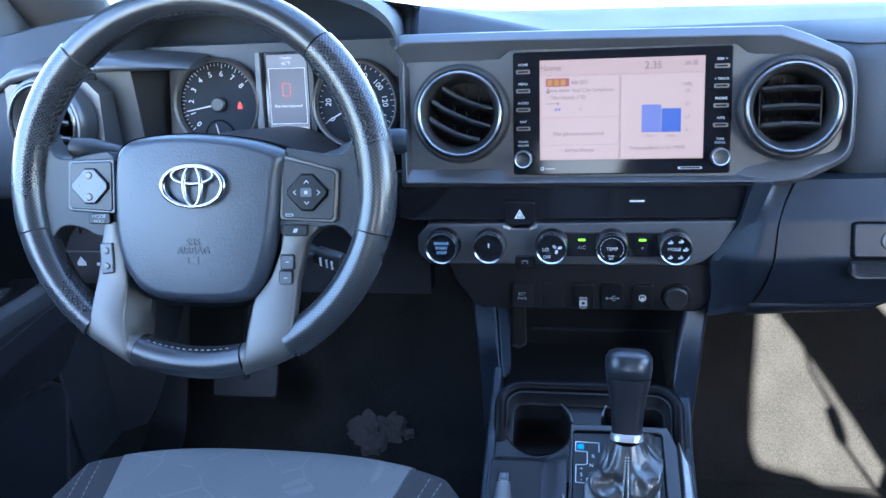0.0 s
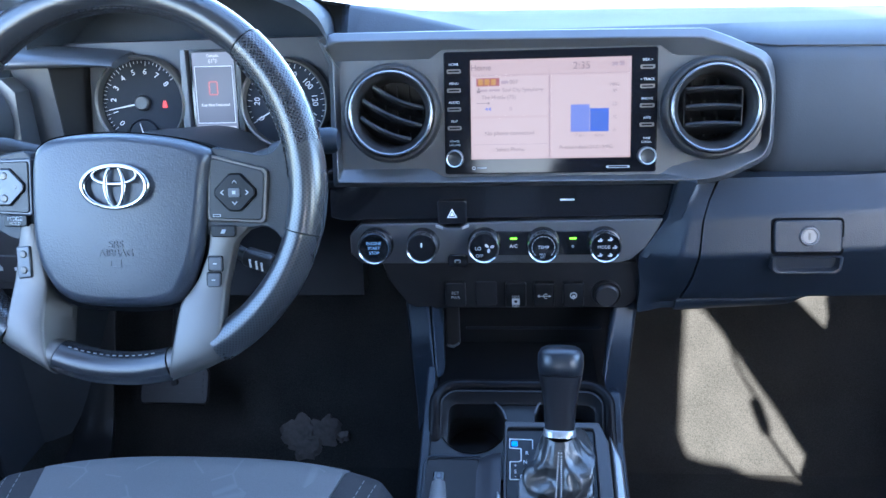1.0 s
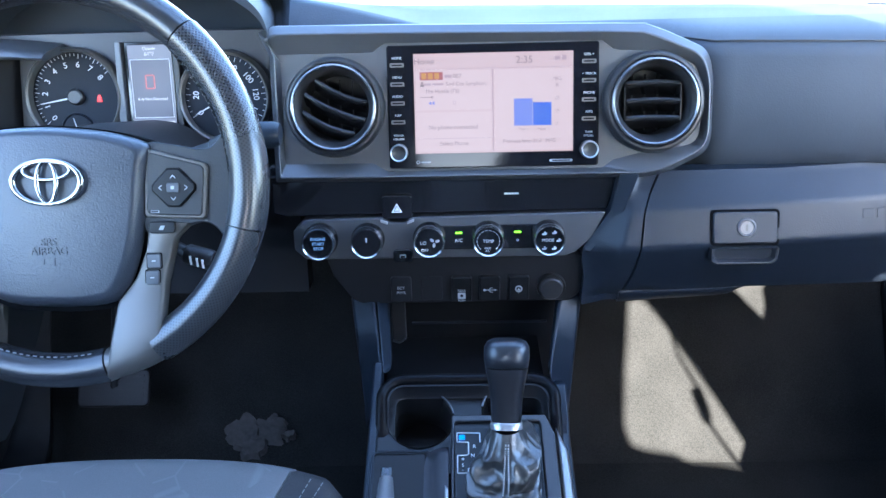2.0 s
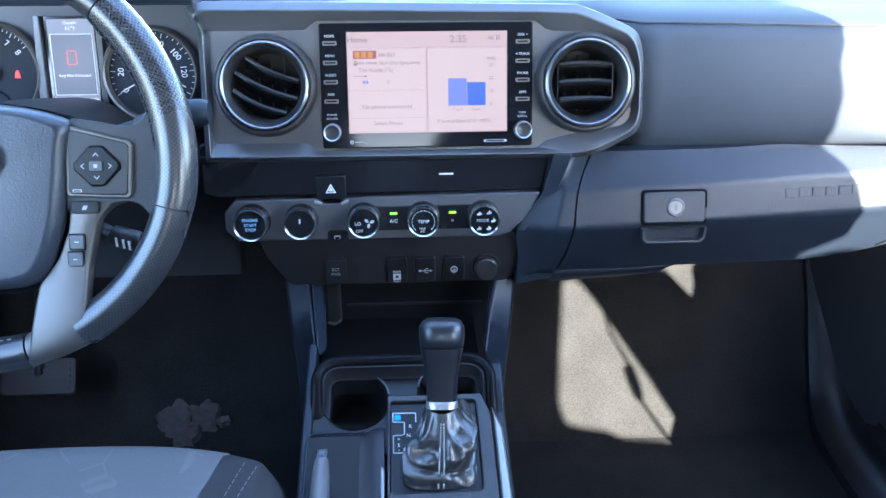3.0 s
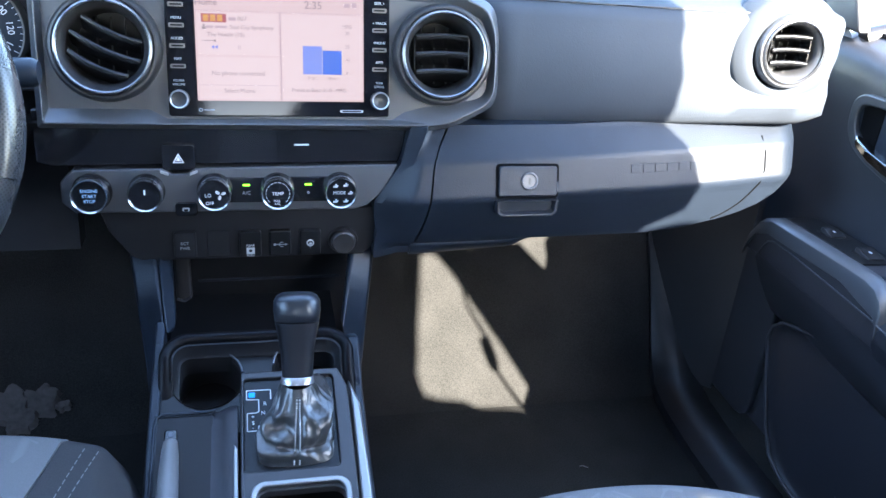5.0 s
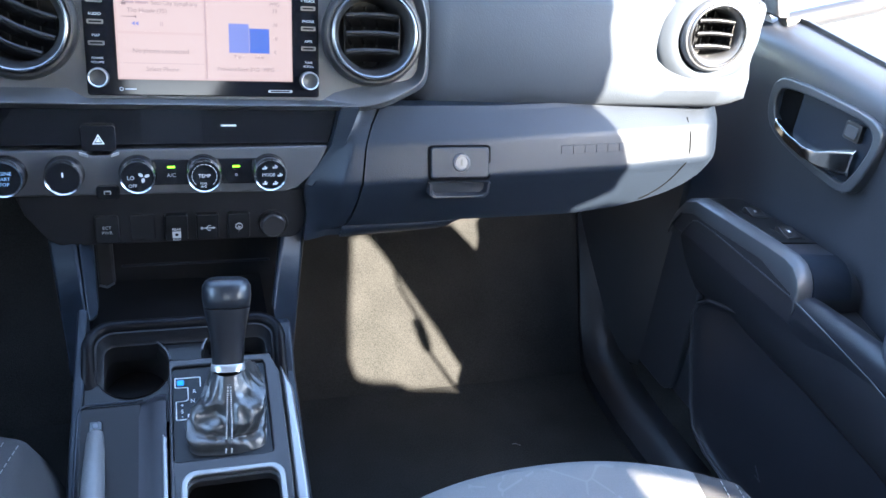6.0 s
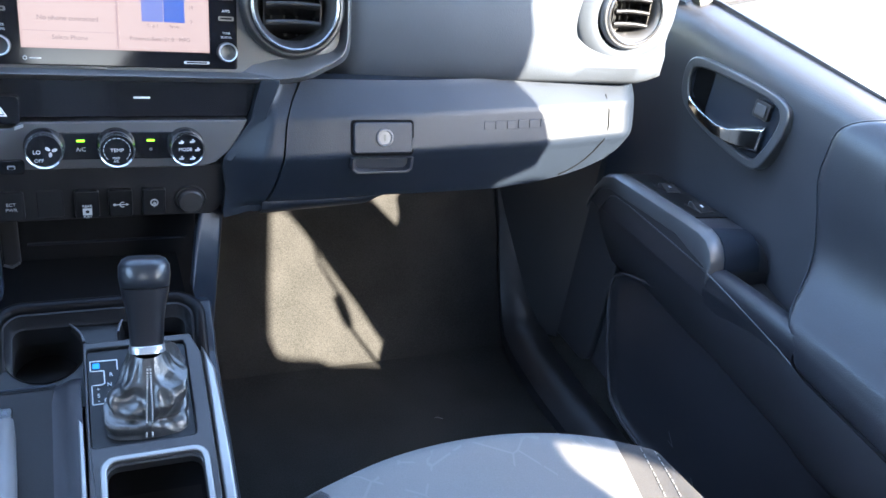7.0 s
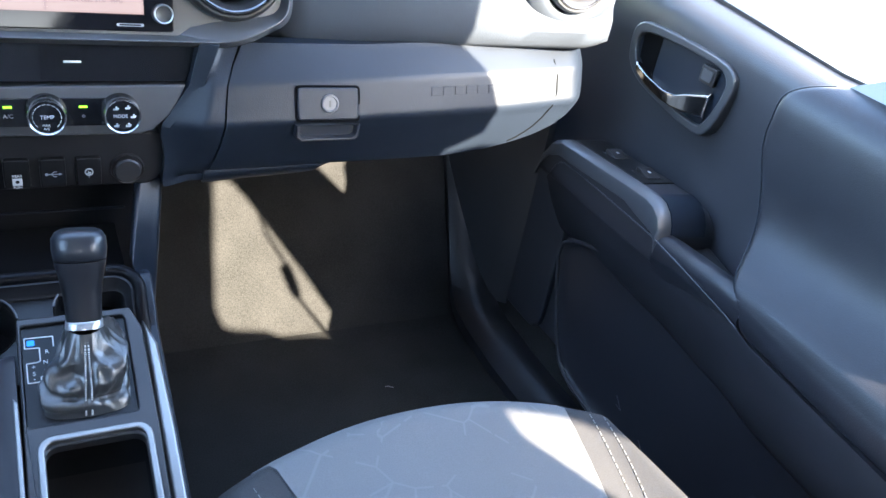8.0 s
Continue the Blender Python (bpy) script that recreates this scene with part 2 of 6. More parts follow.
def at(M, x, y, z=0.0, turn=0.0):
    return M @ Matrix.Translation((x, y, z)) @ Matrix.Rotation(radians(turn), 4, "Z")


TP = tilted((0, 0.80, 0.68), 15)      # face of the centre trim and screen
CP = tilted((0, 0.757, 0.483), 8)     # face of the heater controls
SP = tilted((0, 0.765, 0.40), 0)      # face of the switch row
WP = tilted((-0.381, 0.555, 0.626), 20)  # plane of the steering wheel
KP = tilted((-0.385, 0.82, 0.68), 12)  # face of the dials

# ---- structure: ground, cab shell ----
def structure(name, bm, material, label, bevel=0.0, category=""):
    return tagged(part(name, bm, material, None, label, bevel), label, category or name.split("_")[0], "", "structure")


structure("ground", plate(rect(-400, -400, 400, 400), -0.76, -0.75), M_GROUND, "grey sunlit concrete parking ground", category="ground")


def floor_point(u, v):
    x = -0.80 + 1.54 * u
    y, z = [(-1.1, 0.0), (0.4, 0.0), (0.9, 0.0), (0.95, 0.004), (0.985, 0.04), (1.03, 0.10), (1.12, 0.22), (1.16, 0.34), (1.19, 0.50)][min(8, round(v * 8))]
    hump = max(0.0, 1 - (abs(x + 0.035) / 0.115) ** 4)
    z = max(z, 0.16 * hump)
    side = max(0.0, (abs(x + 0.03) - 0.66) / 0.10)
    return (x, y, z + 0.10 * side * side * (1 if y > 0.3 else 0))


structure("floor", sheet(floor_point, 64, 8, 0.03, (0, 0, -1)), M_CARPET, "dark grey-brown looped carpet over floor and toe board", category="carpet floor")

# right side of the cab: sill, posts and roof rail with cut-through openings shaped for the sun patches; leans inwards
# above the sill
SIDE = 0.31


def side_wall(x_sill, sign, openings, name, label):
    outer = [(-1.15, -0.02), (1.25, -0.02), (1.25, 0.66), (0.50, 1.16), (-1.15, 1.16)]
    bm = plate(outer, 0.0, 0.010, Matrix(), openings)
    for v in bm.verts:
        y, z, d = v.co
        v.co = (x_sill + sign * (d - SIDE * max(0.0, z - 0.65)), y, z)
    return structure(name, bm, M_HEAD, label, category="wall")


# window outline traced back along the sun from the lit edges on the dash
FRONT_WINDOW = [(0.203, 0.715), (0.225, 0.668), (0.272, 0.674), (0.297, 0.690), (0.36, 0.690), (0.45, 0.635), (0.50, 0.606), (0.60, 0.606), (0.86, 0.638), (0.90, 0.70), (0.55, 1.06), (0.30, 1.07), (0.225, 1.017), (0.190, 1.006), (0.167, 0.990),
                (0.157, 0.962), (0.118, 0.928), (0.134, 0.893), (0.140, 0.866), (0.130, 0.832), (0.108, 0.816), (0.055, 0.834), (0.000, 0.853), (0.000, 0.847), (0.060, 0.820), (0.125, 0.789), (0.190, 0.750)]
# unseen openings, shaped to throw the sun patches on floor and seat
QUARTER_SUN_OPENING = [(-0.020, 0.534), (-0.052, 0.613), (-0.074, 0.692), (-0.086, 0.792), (-0.090, 0.850), (-0.102, 0.893), (-0.125, 0.918), (-0.175, 0.936), (-0.310, 0.893), (-0.360, 0.876), (-0.425, 0.852), (-0.442, 0.826), (-0.409, 0.799), (-0.334, 0.749), (-0.301, 0.716), (-0.227, 0.670), (-0.120, 0.602)]
REAR_SUN_OPENING = [(-0.425, 0.750), (-0.460, 0.785), (-0.500, 0.828), (-0.555, 0.870), (-0.605, 0.907), (-0.64, 0.907), (-0.64, 0.62), (-0.49, 0.62)]
LEFT_WINDOW = [(-0.15, 0.655), (0.86, 0.655), (0.90, 0.70), (0.55, 1.07), (0.30, 1.11), (-0.15, 1.11)]
side_wall(0.745, 1, [FRONT_WINDOW, QUARTER_SUN_OPENING, REAR_SUN_OPENING], "wall_right", "grey cab side with openings shaped to let the light in")
# unseen opening, added to bring more blue sky light into the cab
LEFT_REAR_SKY_OPENING = [(-0.70, 0.66), (-0.28, 0.655), (-0.28, 1.06), (-0.62, 1.04)]
side_wall(-0.83, -1, [LEFT_WINDOW, LEFT_REAR_SKY_OPENING], "wall_left", "grey cab side with openings shaped to let the light in")
# unseen wall; its window is kept small to hold back light from behind
structure("wall_back", plate(rect(-0.90, 0.0, 0.82, 1.16), 0.0, 0.05, Matrix.Translation((0, -1.15, 0)) @ Matrix.Rotation(radians(90), 4, "X"),
                             [rect(-0.32, 0.89, 0.24, 1.04, 0.05)]), M_HEAD, "grey rear cab wall with a window", category="wall")
structure("ceiling", box(-0.75, 0.66, -1.15, 0.52, 1.15, 1.20), M_HEAD, "light grey fabric headliner", category="ceiling")
structure("wall_front", box(-0.85, 0.77, 1.22, 1.25, -0.02, 0.62), M_BLACK, "dark firewall behind the dashboard", category="wall")
GLASS = bpy.data.materials.new("glass")
GLASS.use_nodes = True
gb = GLASS.node_tree.nodes["Principled BSDF"]
gb.inputs["Transmission Weight"].default_value, gb.inputs["Roughness"].default_value, gb.inputs["IOR"].default_value = 1.0, 0.0, 1.03
ws = structure("window_1", sheet(lambda u, v: (-0.78 + 1.48 * u, 1.27 - 0.72 * v + 0.06 * (1 - (2 * u - 1) ** 2), 0.655 + 0.49 * v), 12, 4, 0.005, (0, 1, 1)), GLASS, "clear curved windscreen glass", category="windscreen")
ws.visible_shadow = False
structure("hood", sheet(lambda u, v: (-0.85 + 1.62 * u, 1.36 + 1.2 * v, 0.60 - 0.10 * v * v - 0.10 * (2 * u - 1) ** 4), 16, 8, 0.03, (0, 0, -1)), M_BODY, "white painted truck bonnet in sunlight", category="bonnet")


# ---- dashboard ----
dash = thing("dashboard", "dark grey moulded dashboard with graphite trim and round vents", "dashboard", at=(0, 1.0, 0.45))


def pad_point(u, v):
    x = -0.79 + 1.435 * u
    end = max(0.0, abs(x + 0.04) - 0.30)
    face = 0.80 - 0.045 * min(1, end / 0.35)
    centre = 1 - min(1, max(0, (abs(x + 0.0) - 0.20) / 0.04))
    if x < -0.2:
        centre = (2.2 - 2.2 * min(1, max(0, (abs(x + 0.408) - 0.170) / 0.02))) if x < -0.3 else max(1, 2.2 - 1.2 * max(0, (x + 0.25) / 0.02))
    face = face + 0.04 * centre
    lip = 0.026 * (1 - min(1, centre)) * (1 - min(1, max(0.0, (x - 0.60) / 0.045)) ** 2)
    roll = lip / 0.026
    bulge = roll * (1 - min(1.0, max(0.0, (x - 0.470) / 0.045)))
    z0 = 0.553 + 0.042 * max(0.0, x - 0.18) - 0.0108 * roll
    prof = [(face + 0.03, z0 - 0.003), (face + 0.002 * roll, z0 - 0.001), (face - 0.006 * roll, z0 + 0.006), (face - 0.0125 * roll, z0 + 0.024), (face + 0.006 - 0.019 * bulge, 0.612), (face + 0.002 - 0.007 * bulge, 0.672),
            (face + 0.003, 0.680), (face + 0.009, 0.686), (face + 0.045, 0.692), (0.900, 0.6965), (0.912, 0.692), (1.06, 0.688 - 0.012 * x), (1.26, 0.669 - 0.020 * x)]
    y, z = prof[min(12, round(v * 12))]
    hood = max(0.0, 1 - abs((x + 0.42) / (0.34 if x > -0.42 else 0.47)) ** (1.7 if x > -0.42 else 2.2))
    if v > 0.6 and y < 1.15:
        z += 0.062 * hood * (1 - max(0, (y - 0.86) / 0.29)) ** 0.7
    return (x, y, z)


pad = sheet(pad_point, 90, 12, 0.03, (0, 1, -0.2))
openings = [f for f in pad.faces if 0.605 < f.calc_center_median().z < 0.676 and (abs(f.calc_center_median().x - 0.583) < 0.030 or abs(f.calc_center_median().x + 0.646) < 0.024)]
bmesh.ops.delete(pad, geom=openings, context="FACES")
part("upper_pad", pad, M_PAD, dash, "dark grey grained soft pad", smooth=50)
part("pad_seam", tube([Vector(pad_point(u, 7 / 12)) + Vector((0, -0.0004, 0.0004)) for u in [0.70 + 0.295 * i / 30 for i in range(31)]], 0.0011, 6), M_BLACK, dash, "dark seam along the pad", smooth=60)

# trim surround round the screen and centre vents
TRIM_OUT = [(-0.242, 0.002), (-0.254, 0.028), (-0.236, 0.0345), (-0.120, 0.0335), (0.120, 0.0295), (0.163, 0.0285), (0.186, 0.0205), (0.232, -0.0005),
            (0.2375, -0.030), (0.2372, -0.095), (0.2320, -0.1105), (0.190, -0.1315), (0.166, -0.136), (-0.118, -0.1355), (-0.136, -0.1355), (-0.242, -0.1345)]
TRIM_RIDGE = [(-0.2345, 0.002), (-0.244, 0.0195), (-0.234, 0.0240), (-0.120, 0.0232), (0.120, 0.0190), (0.160, 0.0177), (0.182, 0.0105), (0.2215, -0.0065),
              (0.2310, -0.032), (0.2310, -0.094), (0.2235, -0.1075), (0.186, -0.1265), (0.164, -0.1305), (-0.118, -0.1300), (-0.136, -0.1300), (-0.2345, -0.1295)]
TRIM_IN = [(-0.2300, -0.003), (-0.236, 0.0025), (-0.1330, 0.0015), (-0.1165, 0.0120), (0.1165, 0.0105), (0.1340, -0.0015), (0.175, -0.0025), (0.2170, -0.0160),
           (0.2235, -0.034), (0.2240, -0.090), (0.2150, -0.1010), (0.1340, -0.1115), (0.1165, -0.1240), (-0.1165, -0.1240), (-0.1330, -0.1135), (-0.2300, -0.1130)]


def eased(loop):
    """The loop with the corners at the passenger's end rounded."""
    out = []
    for i, p in enumerate(loop):
        p = Vector(p)
        if i not in (6, 7, 8, 9, 10, 11):
            out.append(p)
            continue
        a, b = [p + (q - p) * min(0.45, 0.012 / (q - p).length) for q in (Vector(loop[i - 1]), Vector(loop[i + 1]))]
        out += [(1 - k) ** 2 * a + 2 * k * (1 - k) * p + k * k * b for k in (0.0, 0.25, 0.5, 0.75, 1.0)]
    return out


part("trim_surround", loft([[TP @ Vector((x, y, d)) for x, y in eased(loop)] for loop, d in ((TRIM_OUT, -0.03), (TRIM_OUT, 0.002), (TRIM_RIDGE, 0.0135), (TRIM_IN, 0.0005), (TRIM_IN, -0.018))], caps=False), M_TRIM, dash, "satin graphite surround", 0.0022, smooth=28)
VENTS = [(-0.1715, -0.054), (0.1715, -0.055)]
face = [(-0.234, 0.004), (-0.130, 0.004), (-0.116, 0.014), (0.116, 0.013), (0.130, 0.002), (0.21, 0.002), (0.227, -0.02), (0.227, -0.095), (0.2, -0.110), (0.132, -0.116), (0.116, -0.127), (-0.116, -0.127), (-0.134, -0.116), (-0.234, -0.116)]
part("face_panel", plate(face, -0.02, 0.002, TP, [circle(x, y, 0.046) for x, y in VENTS]), mat("face_grey", (0.070, 0.070, 0.074), 0.45, 0.2, 0.06, bump=0.1), dash, "dark grey panel round the vents", 0.001)


M_VENT = mat("vent_ring_silver", (0.17, 0.17, 0.18), 0.26, metal=0.85, vary=0.05)


M_SLAT = mat("slat_black", (0.009, 0.009, 0.010), 0.20, vary=0.1, spec=0.45)


def vent(M, tilt_slats, label, body=M_BLACK, slat=M_SLAT, sink=0.0):
    ring = part("vent_ring", lathe([(0.0355, -0.045), (0.0360, -0.012), (0.0375, -0.003), (0.0405, 0.003), (0.0428, 0.006), (0.0470, 0.0045), (0.0482, 0.006), (0.0505, 0.0055), (0.0530, 0.002), (0.0540, -0.003), (0.0540, -0.02), (0.05, -0.045), (0.0355, -0.045)], M, 72), body, dash, label)
    part("bright_ring", lathe([(0.0424, 0.0050), (0.0430, 0.0082), (0.0442, 0.0092), (0.0458, 0.0084), (0.0470, 0.0058), (0.0472, 0.0040), (0.0424, 0.0050)], M, 72), M_VENT, ring, "satin silver ring")
    part("vent_duct", lathe([(0.0365, -0.012), (0.036, -0.055), (0.0, -0.057), (0.0, -0.06), (0.040, -0.06), (0.040, -0.012), (0.0365, -0.012)], M, 48), M_GATE, ring)
    level = tilt_slats == 0
    for y0 in (-0.0185, 0.0, 0.0185):
        w = 0.0285 if level else math.sqrt(0.0358 ** 2 - y0 * y0) - 0.0005
        Q = M @ Matrix.Rotation(radians(tilt_slats), 4, "Z") @ Matrix.Translation((0, y0, -0.006 - sink)) @ Matrix.Rotation(radians(-22), 4, "X")
        rows = []
        for i in range(17):
            x = -w + 2 * w * i / 16
            sag = (0.0018 if level else -0.0040) * (1 - (x / w) ** 2)
            rows.append([Q @ Vector((x, sag + dy, dz)) for dy, dz in ((0.0, 0.0040), (0.0022, 0.0032), (0.0034, 0.0010), (0.0034, -0.004), (0.0012, -0.028), (-0.0012, -0.028), (-0.0030, -0.004), (-0.0032, 0.0010), (-0.0021, 0.0032))])
        part("slat", loft(rows), slat, ring, smooth=50)
    for sx in (-0.0300, 0.0300) if level else ():
        part("vane", plate(rect(-0.0008, -0.0205, 0.0008, 0.0205, 0.0006), -0.03, -0.007, at(M, sx, 0, 0)), slat, ring)
    for sx in (-0.014, 0.0, 0.014):
        part("vane", plate(rect(-0.0007, -0.031, 0.0007, 0.031), -0.050, -0.040, at(M, sx, 0, 0)), M_GATE, ring)
    return ring


vent(at(TP, *VENTS[0], 0.016), -24, "round black air vent with tilted slats")
vent(at(TP, *VENTS[1], 0.016), 0, "round black air vent with level slats")
RV = tilted((0.5800, 0.7600, 0.6480), 4)
LV = tilted((-0.646, 0.745, 0.640), 8)
SIDE_TURN = -5
end_shape = [(-0.062, -0.045), (-0.064, 0.03), (-0.05, 0.045), (0.055, 0.045), (0.058, -0.058), (-0.02, -0.060)]
part("end_trim", lathe([(0.040, -0.012), (0.0405, 0.002), (0.0425, 0.0050), (0.046, 0.0058), (0.050, 0.0050), (0.0535, 0.0030), (0.060, -0.0010), (0.064, -0.006), (0.066, -0.03)], tilted((0.5795, 0.7600, 0.6455), 1) @ Matrix.Rotation(radians(-6), 4, "Y") @ Matrix.Scale(1.05, 4), 72), M_PAD, dash, "smooth rounded vent surround", smooth=60)
part("end_trim", plate([(-x, y) for x, y in end_shape][::-1], -0.05, 0.0, LV, [circle(0, 0, 0.046)]), M_TRIM, dash, "satin graphite end panel", 0.004)
vent(at(RV, 0, 0, 0.008) @ Matrix.Rotation(radians(SIDE_TURN), 4, "Y") @ Matrix.Scale(0.80, 4), 0, "round graphite air vent with level slats", M_TRIM)
vent(at(LV, 0, 0, 0.012) @ Matrix.Rotation(radians(-8), 4, "Y"), 0, "round graphite air vent with level slats", M_TRIM)

# glove box with its lower panel and the slanted centre flank
BOTTOM = [(0.10, 0.4085), (0.23, 0.4100), (0.29, 0.4135), (0.41, 0.4155), (0.44, 0.4160), (0.495, 0.4225), (0.541, 0.4340), (0.567, 0.4430), (0.590, 0.4550), (0.606, 0.4690), (0.618, 0.4850), (0.6265, 0.5020), (0.6350, 0.5260), (0.641, 0.5480)]
LID_TOP = [(0.10, 0.5500), (0.185, 0.5505), (0.32, 0.5520), (0.435, 0.5570), (0.545, 0.5610), (0.641, 0.5665)]
LID_UPPER = [(0.10, 0.5100), (0.182, 0.5134), (0.315, 0.5193), (0.43, 0.5250), (0.641, 0.5335)]
LID_CREASE = [(0.10, 0.4690), (0.166, 0.4735), (0.234, 0.4763), (0.316, 0.4805), (0.39, 0.4830), (0.47, 0.4855), (0.568, 0.4915), (0.641, 0.4955)]
LID_EDGE = [(0.405, 0.1490), (0.409, 0.1505), (0.430, 0.1570), (0.446, 0.1600), (0.480, 0.1635), (0.510, 0.1665), (0.530, 0.1740), (0.552, 0.1860)]


def lid_y(x, z):
    """Depth of the lid's face: flat upper face, sloping middle face, undercut lower face, rounded off at the outer end."""
    t, u, c, b = line(LID_TOP, x), line(LID_UPPER, x), line(LID_CREASE, x), 0.4085
    y = line([(b - 0.006, 0.7690), (b, 0.7625), (b + 0.010, 0.7570), (c - 0.012, 0.7395), (c - 0.004, 0.7362), (c, 0.7352), (c + 0.004, 0.7355), (u - 0.002, 0.7475), (u + 0.002, 0.7495), (t - 0.004, 0.7730), (t + 0.004, 0.7790)], z)
    k = max(0.0, (x - 0.30) / 0.30)
    return y + 0.010 * k * k + 0.030 * max(0.0, (x - 0.602) / 0.039) ** 2.5


def lid_point(x, v):
    bot, t = line(BOTTOM, x), line(LID_TOP, x)
    u, c = max(line(LID_UPPER, x), bot + 0.55 * (t - bot)), max(line(LID_CREASE, x), bot + 0.25 * (t - bot))
    z = line([(0.0, t), (0.30, u + 0.002), (0.32, u - 0.002), (0.60, c + 0.004), (0.64, c - 0.004), (1.0, bot)], v)
    return Vector((x, lid_y(x, z), z))


def glove_point(u, v):
    a = 1 - (1 - u) ** 1.7
    z = line([(0, 0.552), (0.30, 0.5125), (0.62, 0.4735), (1, 0.4095)], v)
    left = line(LID_EDGE, z)
    return lid_point(left + (0.6408 - left) * a, v)


def lid_spot(x, z, proud=0.0):
    return Vector((x, lid_y(x, z) - proud, z))


glove = part("glove_box", sheet(glove_point, 72, 50, 0.02, (0, 1, 0)), M_LOWER, dash, "dark grey grained glove box lid", smooth=24)
# black strip and line carry the shade of the lid's gap and end seam
part("lid_gap_shade", sheet(lambda u, v: lid_spot(line(LID_EDGE, 0.552 - 0.146 * v) - 0.006 + 0.012 * u, 0.552 - 0.146 * v, -0.006), 2, 24, 0.004, (0, 1, 0)), M_GAP_SHADE, dash, "black strip as the shade in the gap beside the lid")
part("lid_seam", tube([lid_spot(x, z, 0.0003) for x, z in ((0.5785, 0.5420), (0.5815, 0.5240), (0.5815, 0.5050), (0.5775, 0.4880), (0.5700, 0.4700), (0.5620, 0.4580), (0.5520, 0.4480), (0.5400, 0.4395), (0.5300, 0.4345))], 0.0010, 6), M_GAP_SHADE, dash, "dark seam at the end of the lid", smooth=60)
FLANK = [(0.405, 0.102), (0.430, 0.104), (0.455, 0.100), (0.468, 0.101), (0.484, 0.112), (0.511, 0.129), (0.556, 0.138)]


def flank_point(u, v):
    z = 0.556 - 0.162 * v
    left, right = line(FLANK, z), line(LID_EDGE, z) - 0.0024
    y1 = lid_y(right, z)
    return (left + (right - left) * u, 0.757 + (y1 - 0.757) * min(1, u / 0.62) ** 1.2, z)


part("flank", sheet(flank_point, 12, 40, 0.03, (0, 1, 0)), M_LOWER, dash, "dark grey centre stack flank", smooth=26)
part("flank_edge", sheet(lambda u, v: (flank_point(0, 0.55 * v)[0] + 0.020 * u * (1 - 0.6 * v), 0.7565 - 0.005 * u, 0.556 - 0.168 * 0.55 * v), 3, 16, 0.006, (0, 1, 0)), M_LOWER, dash, "", 0.002)
# lip below the lid, ending in a slanted corner, and the darker underside
LIP = [(0.10, 0.3885), (0.155, 0.3885), (0.195, 0.3915), (0.265, 0.3955), (0.278, 0.3975), (0.292, 0.4090)]


def lip_point(u, v):
    x = 0.1465 + 0.1455 * u
    low, high = line(LIP, x), line(BOTTOM, x) - 0.0022
    if v < 0.5:
        return (x, 0.7635 + 0.010 * (2 * v) ** 2, high + (low - high) * 2 * v)
    return (x, 0.7735 + 0.13 * (2 * v - 1), low + 0.002 * (2 * v - 1))


part("knee_panel", sheet(lip_point, 36, 12, 0.006, (0, 0.6, 1)), M_LOWER, dash, "dark lower panel under the lid", smooth=40)
part("underside", sheet(lambda u, v: (0.285 + 0.325 * u, 0.772 + 0.12 * v + 0.02 * u, line(BOTTOM, 0.285 + 0.325 * u) + 0.0015 + 0.012 * v), 24, 4, 0.008, (0, 0, 1)), M_BLACK, dash, "black underside of the dashboard")
GP = tilted((0.2745, 0.7393, 0.4915), 19)
latch = part("latch_plate", plate(rect(-0.0350, -0.0130, 0.0350, 0.0220, 0.004), -0.01, 0.0032, GP), M_LOWER, glove, "latch plate with a lock", 0.0015)
# no groove in the lid: this plate's black border is the gap's painted shade
part("latch_gap_shade", plate(rect(-0.0375, -0.0155, 0.0375, 0.0245, 0.005), -0.01, 0.0010, GP), M_GAP_SHADE, glove)
UP = tilted((0.2745, 0.7345, 0.4755), 6)
CUP = [(-0.0375, -0.001), (-0.0365, -0.0150), (-0.0315, -0.0195), (0.0315, -0.0195), (0.0365, -0.0150), (0.0375, -0.001)]
pull = part("finger_pull", loft([[UP @ Vector((x * k, y * q, d)) for x, y in CUP] for k, q, d in ((1.0, 1.0, -0.010), (1.0, 1.0, 0.0035), (0.97, 0.96, 0.0048), (0.90, 0.86, 0.0045), (0.85, 0.74, -0.0030), (0.84, 0.70, -0.010))], caps=False), M_ARM, glove, "rim of the finger pull", 0.0006, smooth=40)
part("pull_floor", plate([(x * 0.87, y * 0.80) for x, y in CUP], -0.012, -0.0025, UP), M_LOWER, pull)
part("lock_ring", lathe([(0.0074, 0.0042), (0.0082, 0.0052), (0.0098, 0.0050), (0.0106, 0.0036), (0.0108, 0.0020)], at(GP, 0.001, 0.0045), 36), M_TRIM, glove, "grey ring of the lock")
part("lock", lathe([(0.0, 0.0042), (0.0072, 0.0042), (0.0078, 0.0036), (0.0078, 0.0)], at(GP, 0.001, 0.0045), 32), M_TRIM, glove, "round grey key lock")
part("keyhole", plate(rect(-0.0011, -0.0036, 0.0011, 0.0036), 0.0040, 0.0047, at(GP, 0.001, 0.0045)), M_BLACK, glove)

# raised mark on the lid, drawn as plain bars
for x, w in ((0.408, 0.0125), (0.4235, 0.0125), (0.439, 0.0125), (0.4545, 0.0125), (0.470, 0.0125), (0.4855, 0.0125)):
    part("raised_bar", sheet(lambda u, v: lid_spot(x - w / 2 + w * u, 0.5135 - 0.0095 * v + 0.03 * (x - 0.408), 0.0009), 3, 3, 0.003, (0, 1, 0)), M_LOWER, glove, bevel=0.0004)

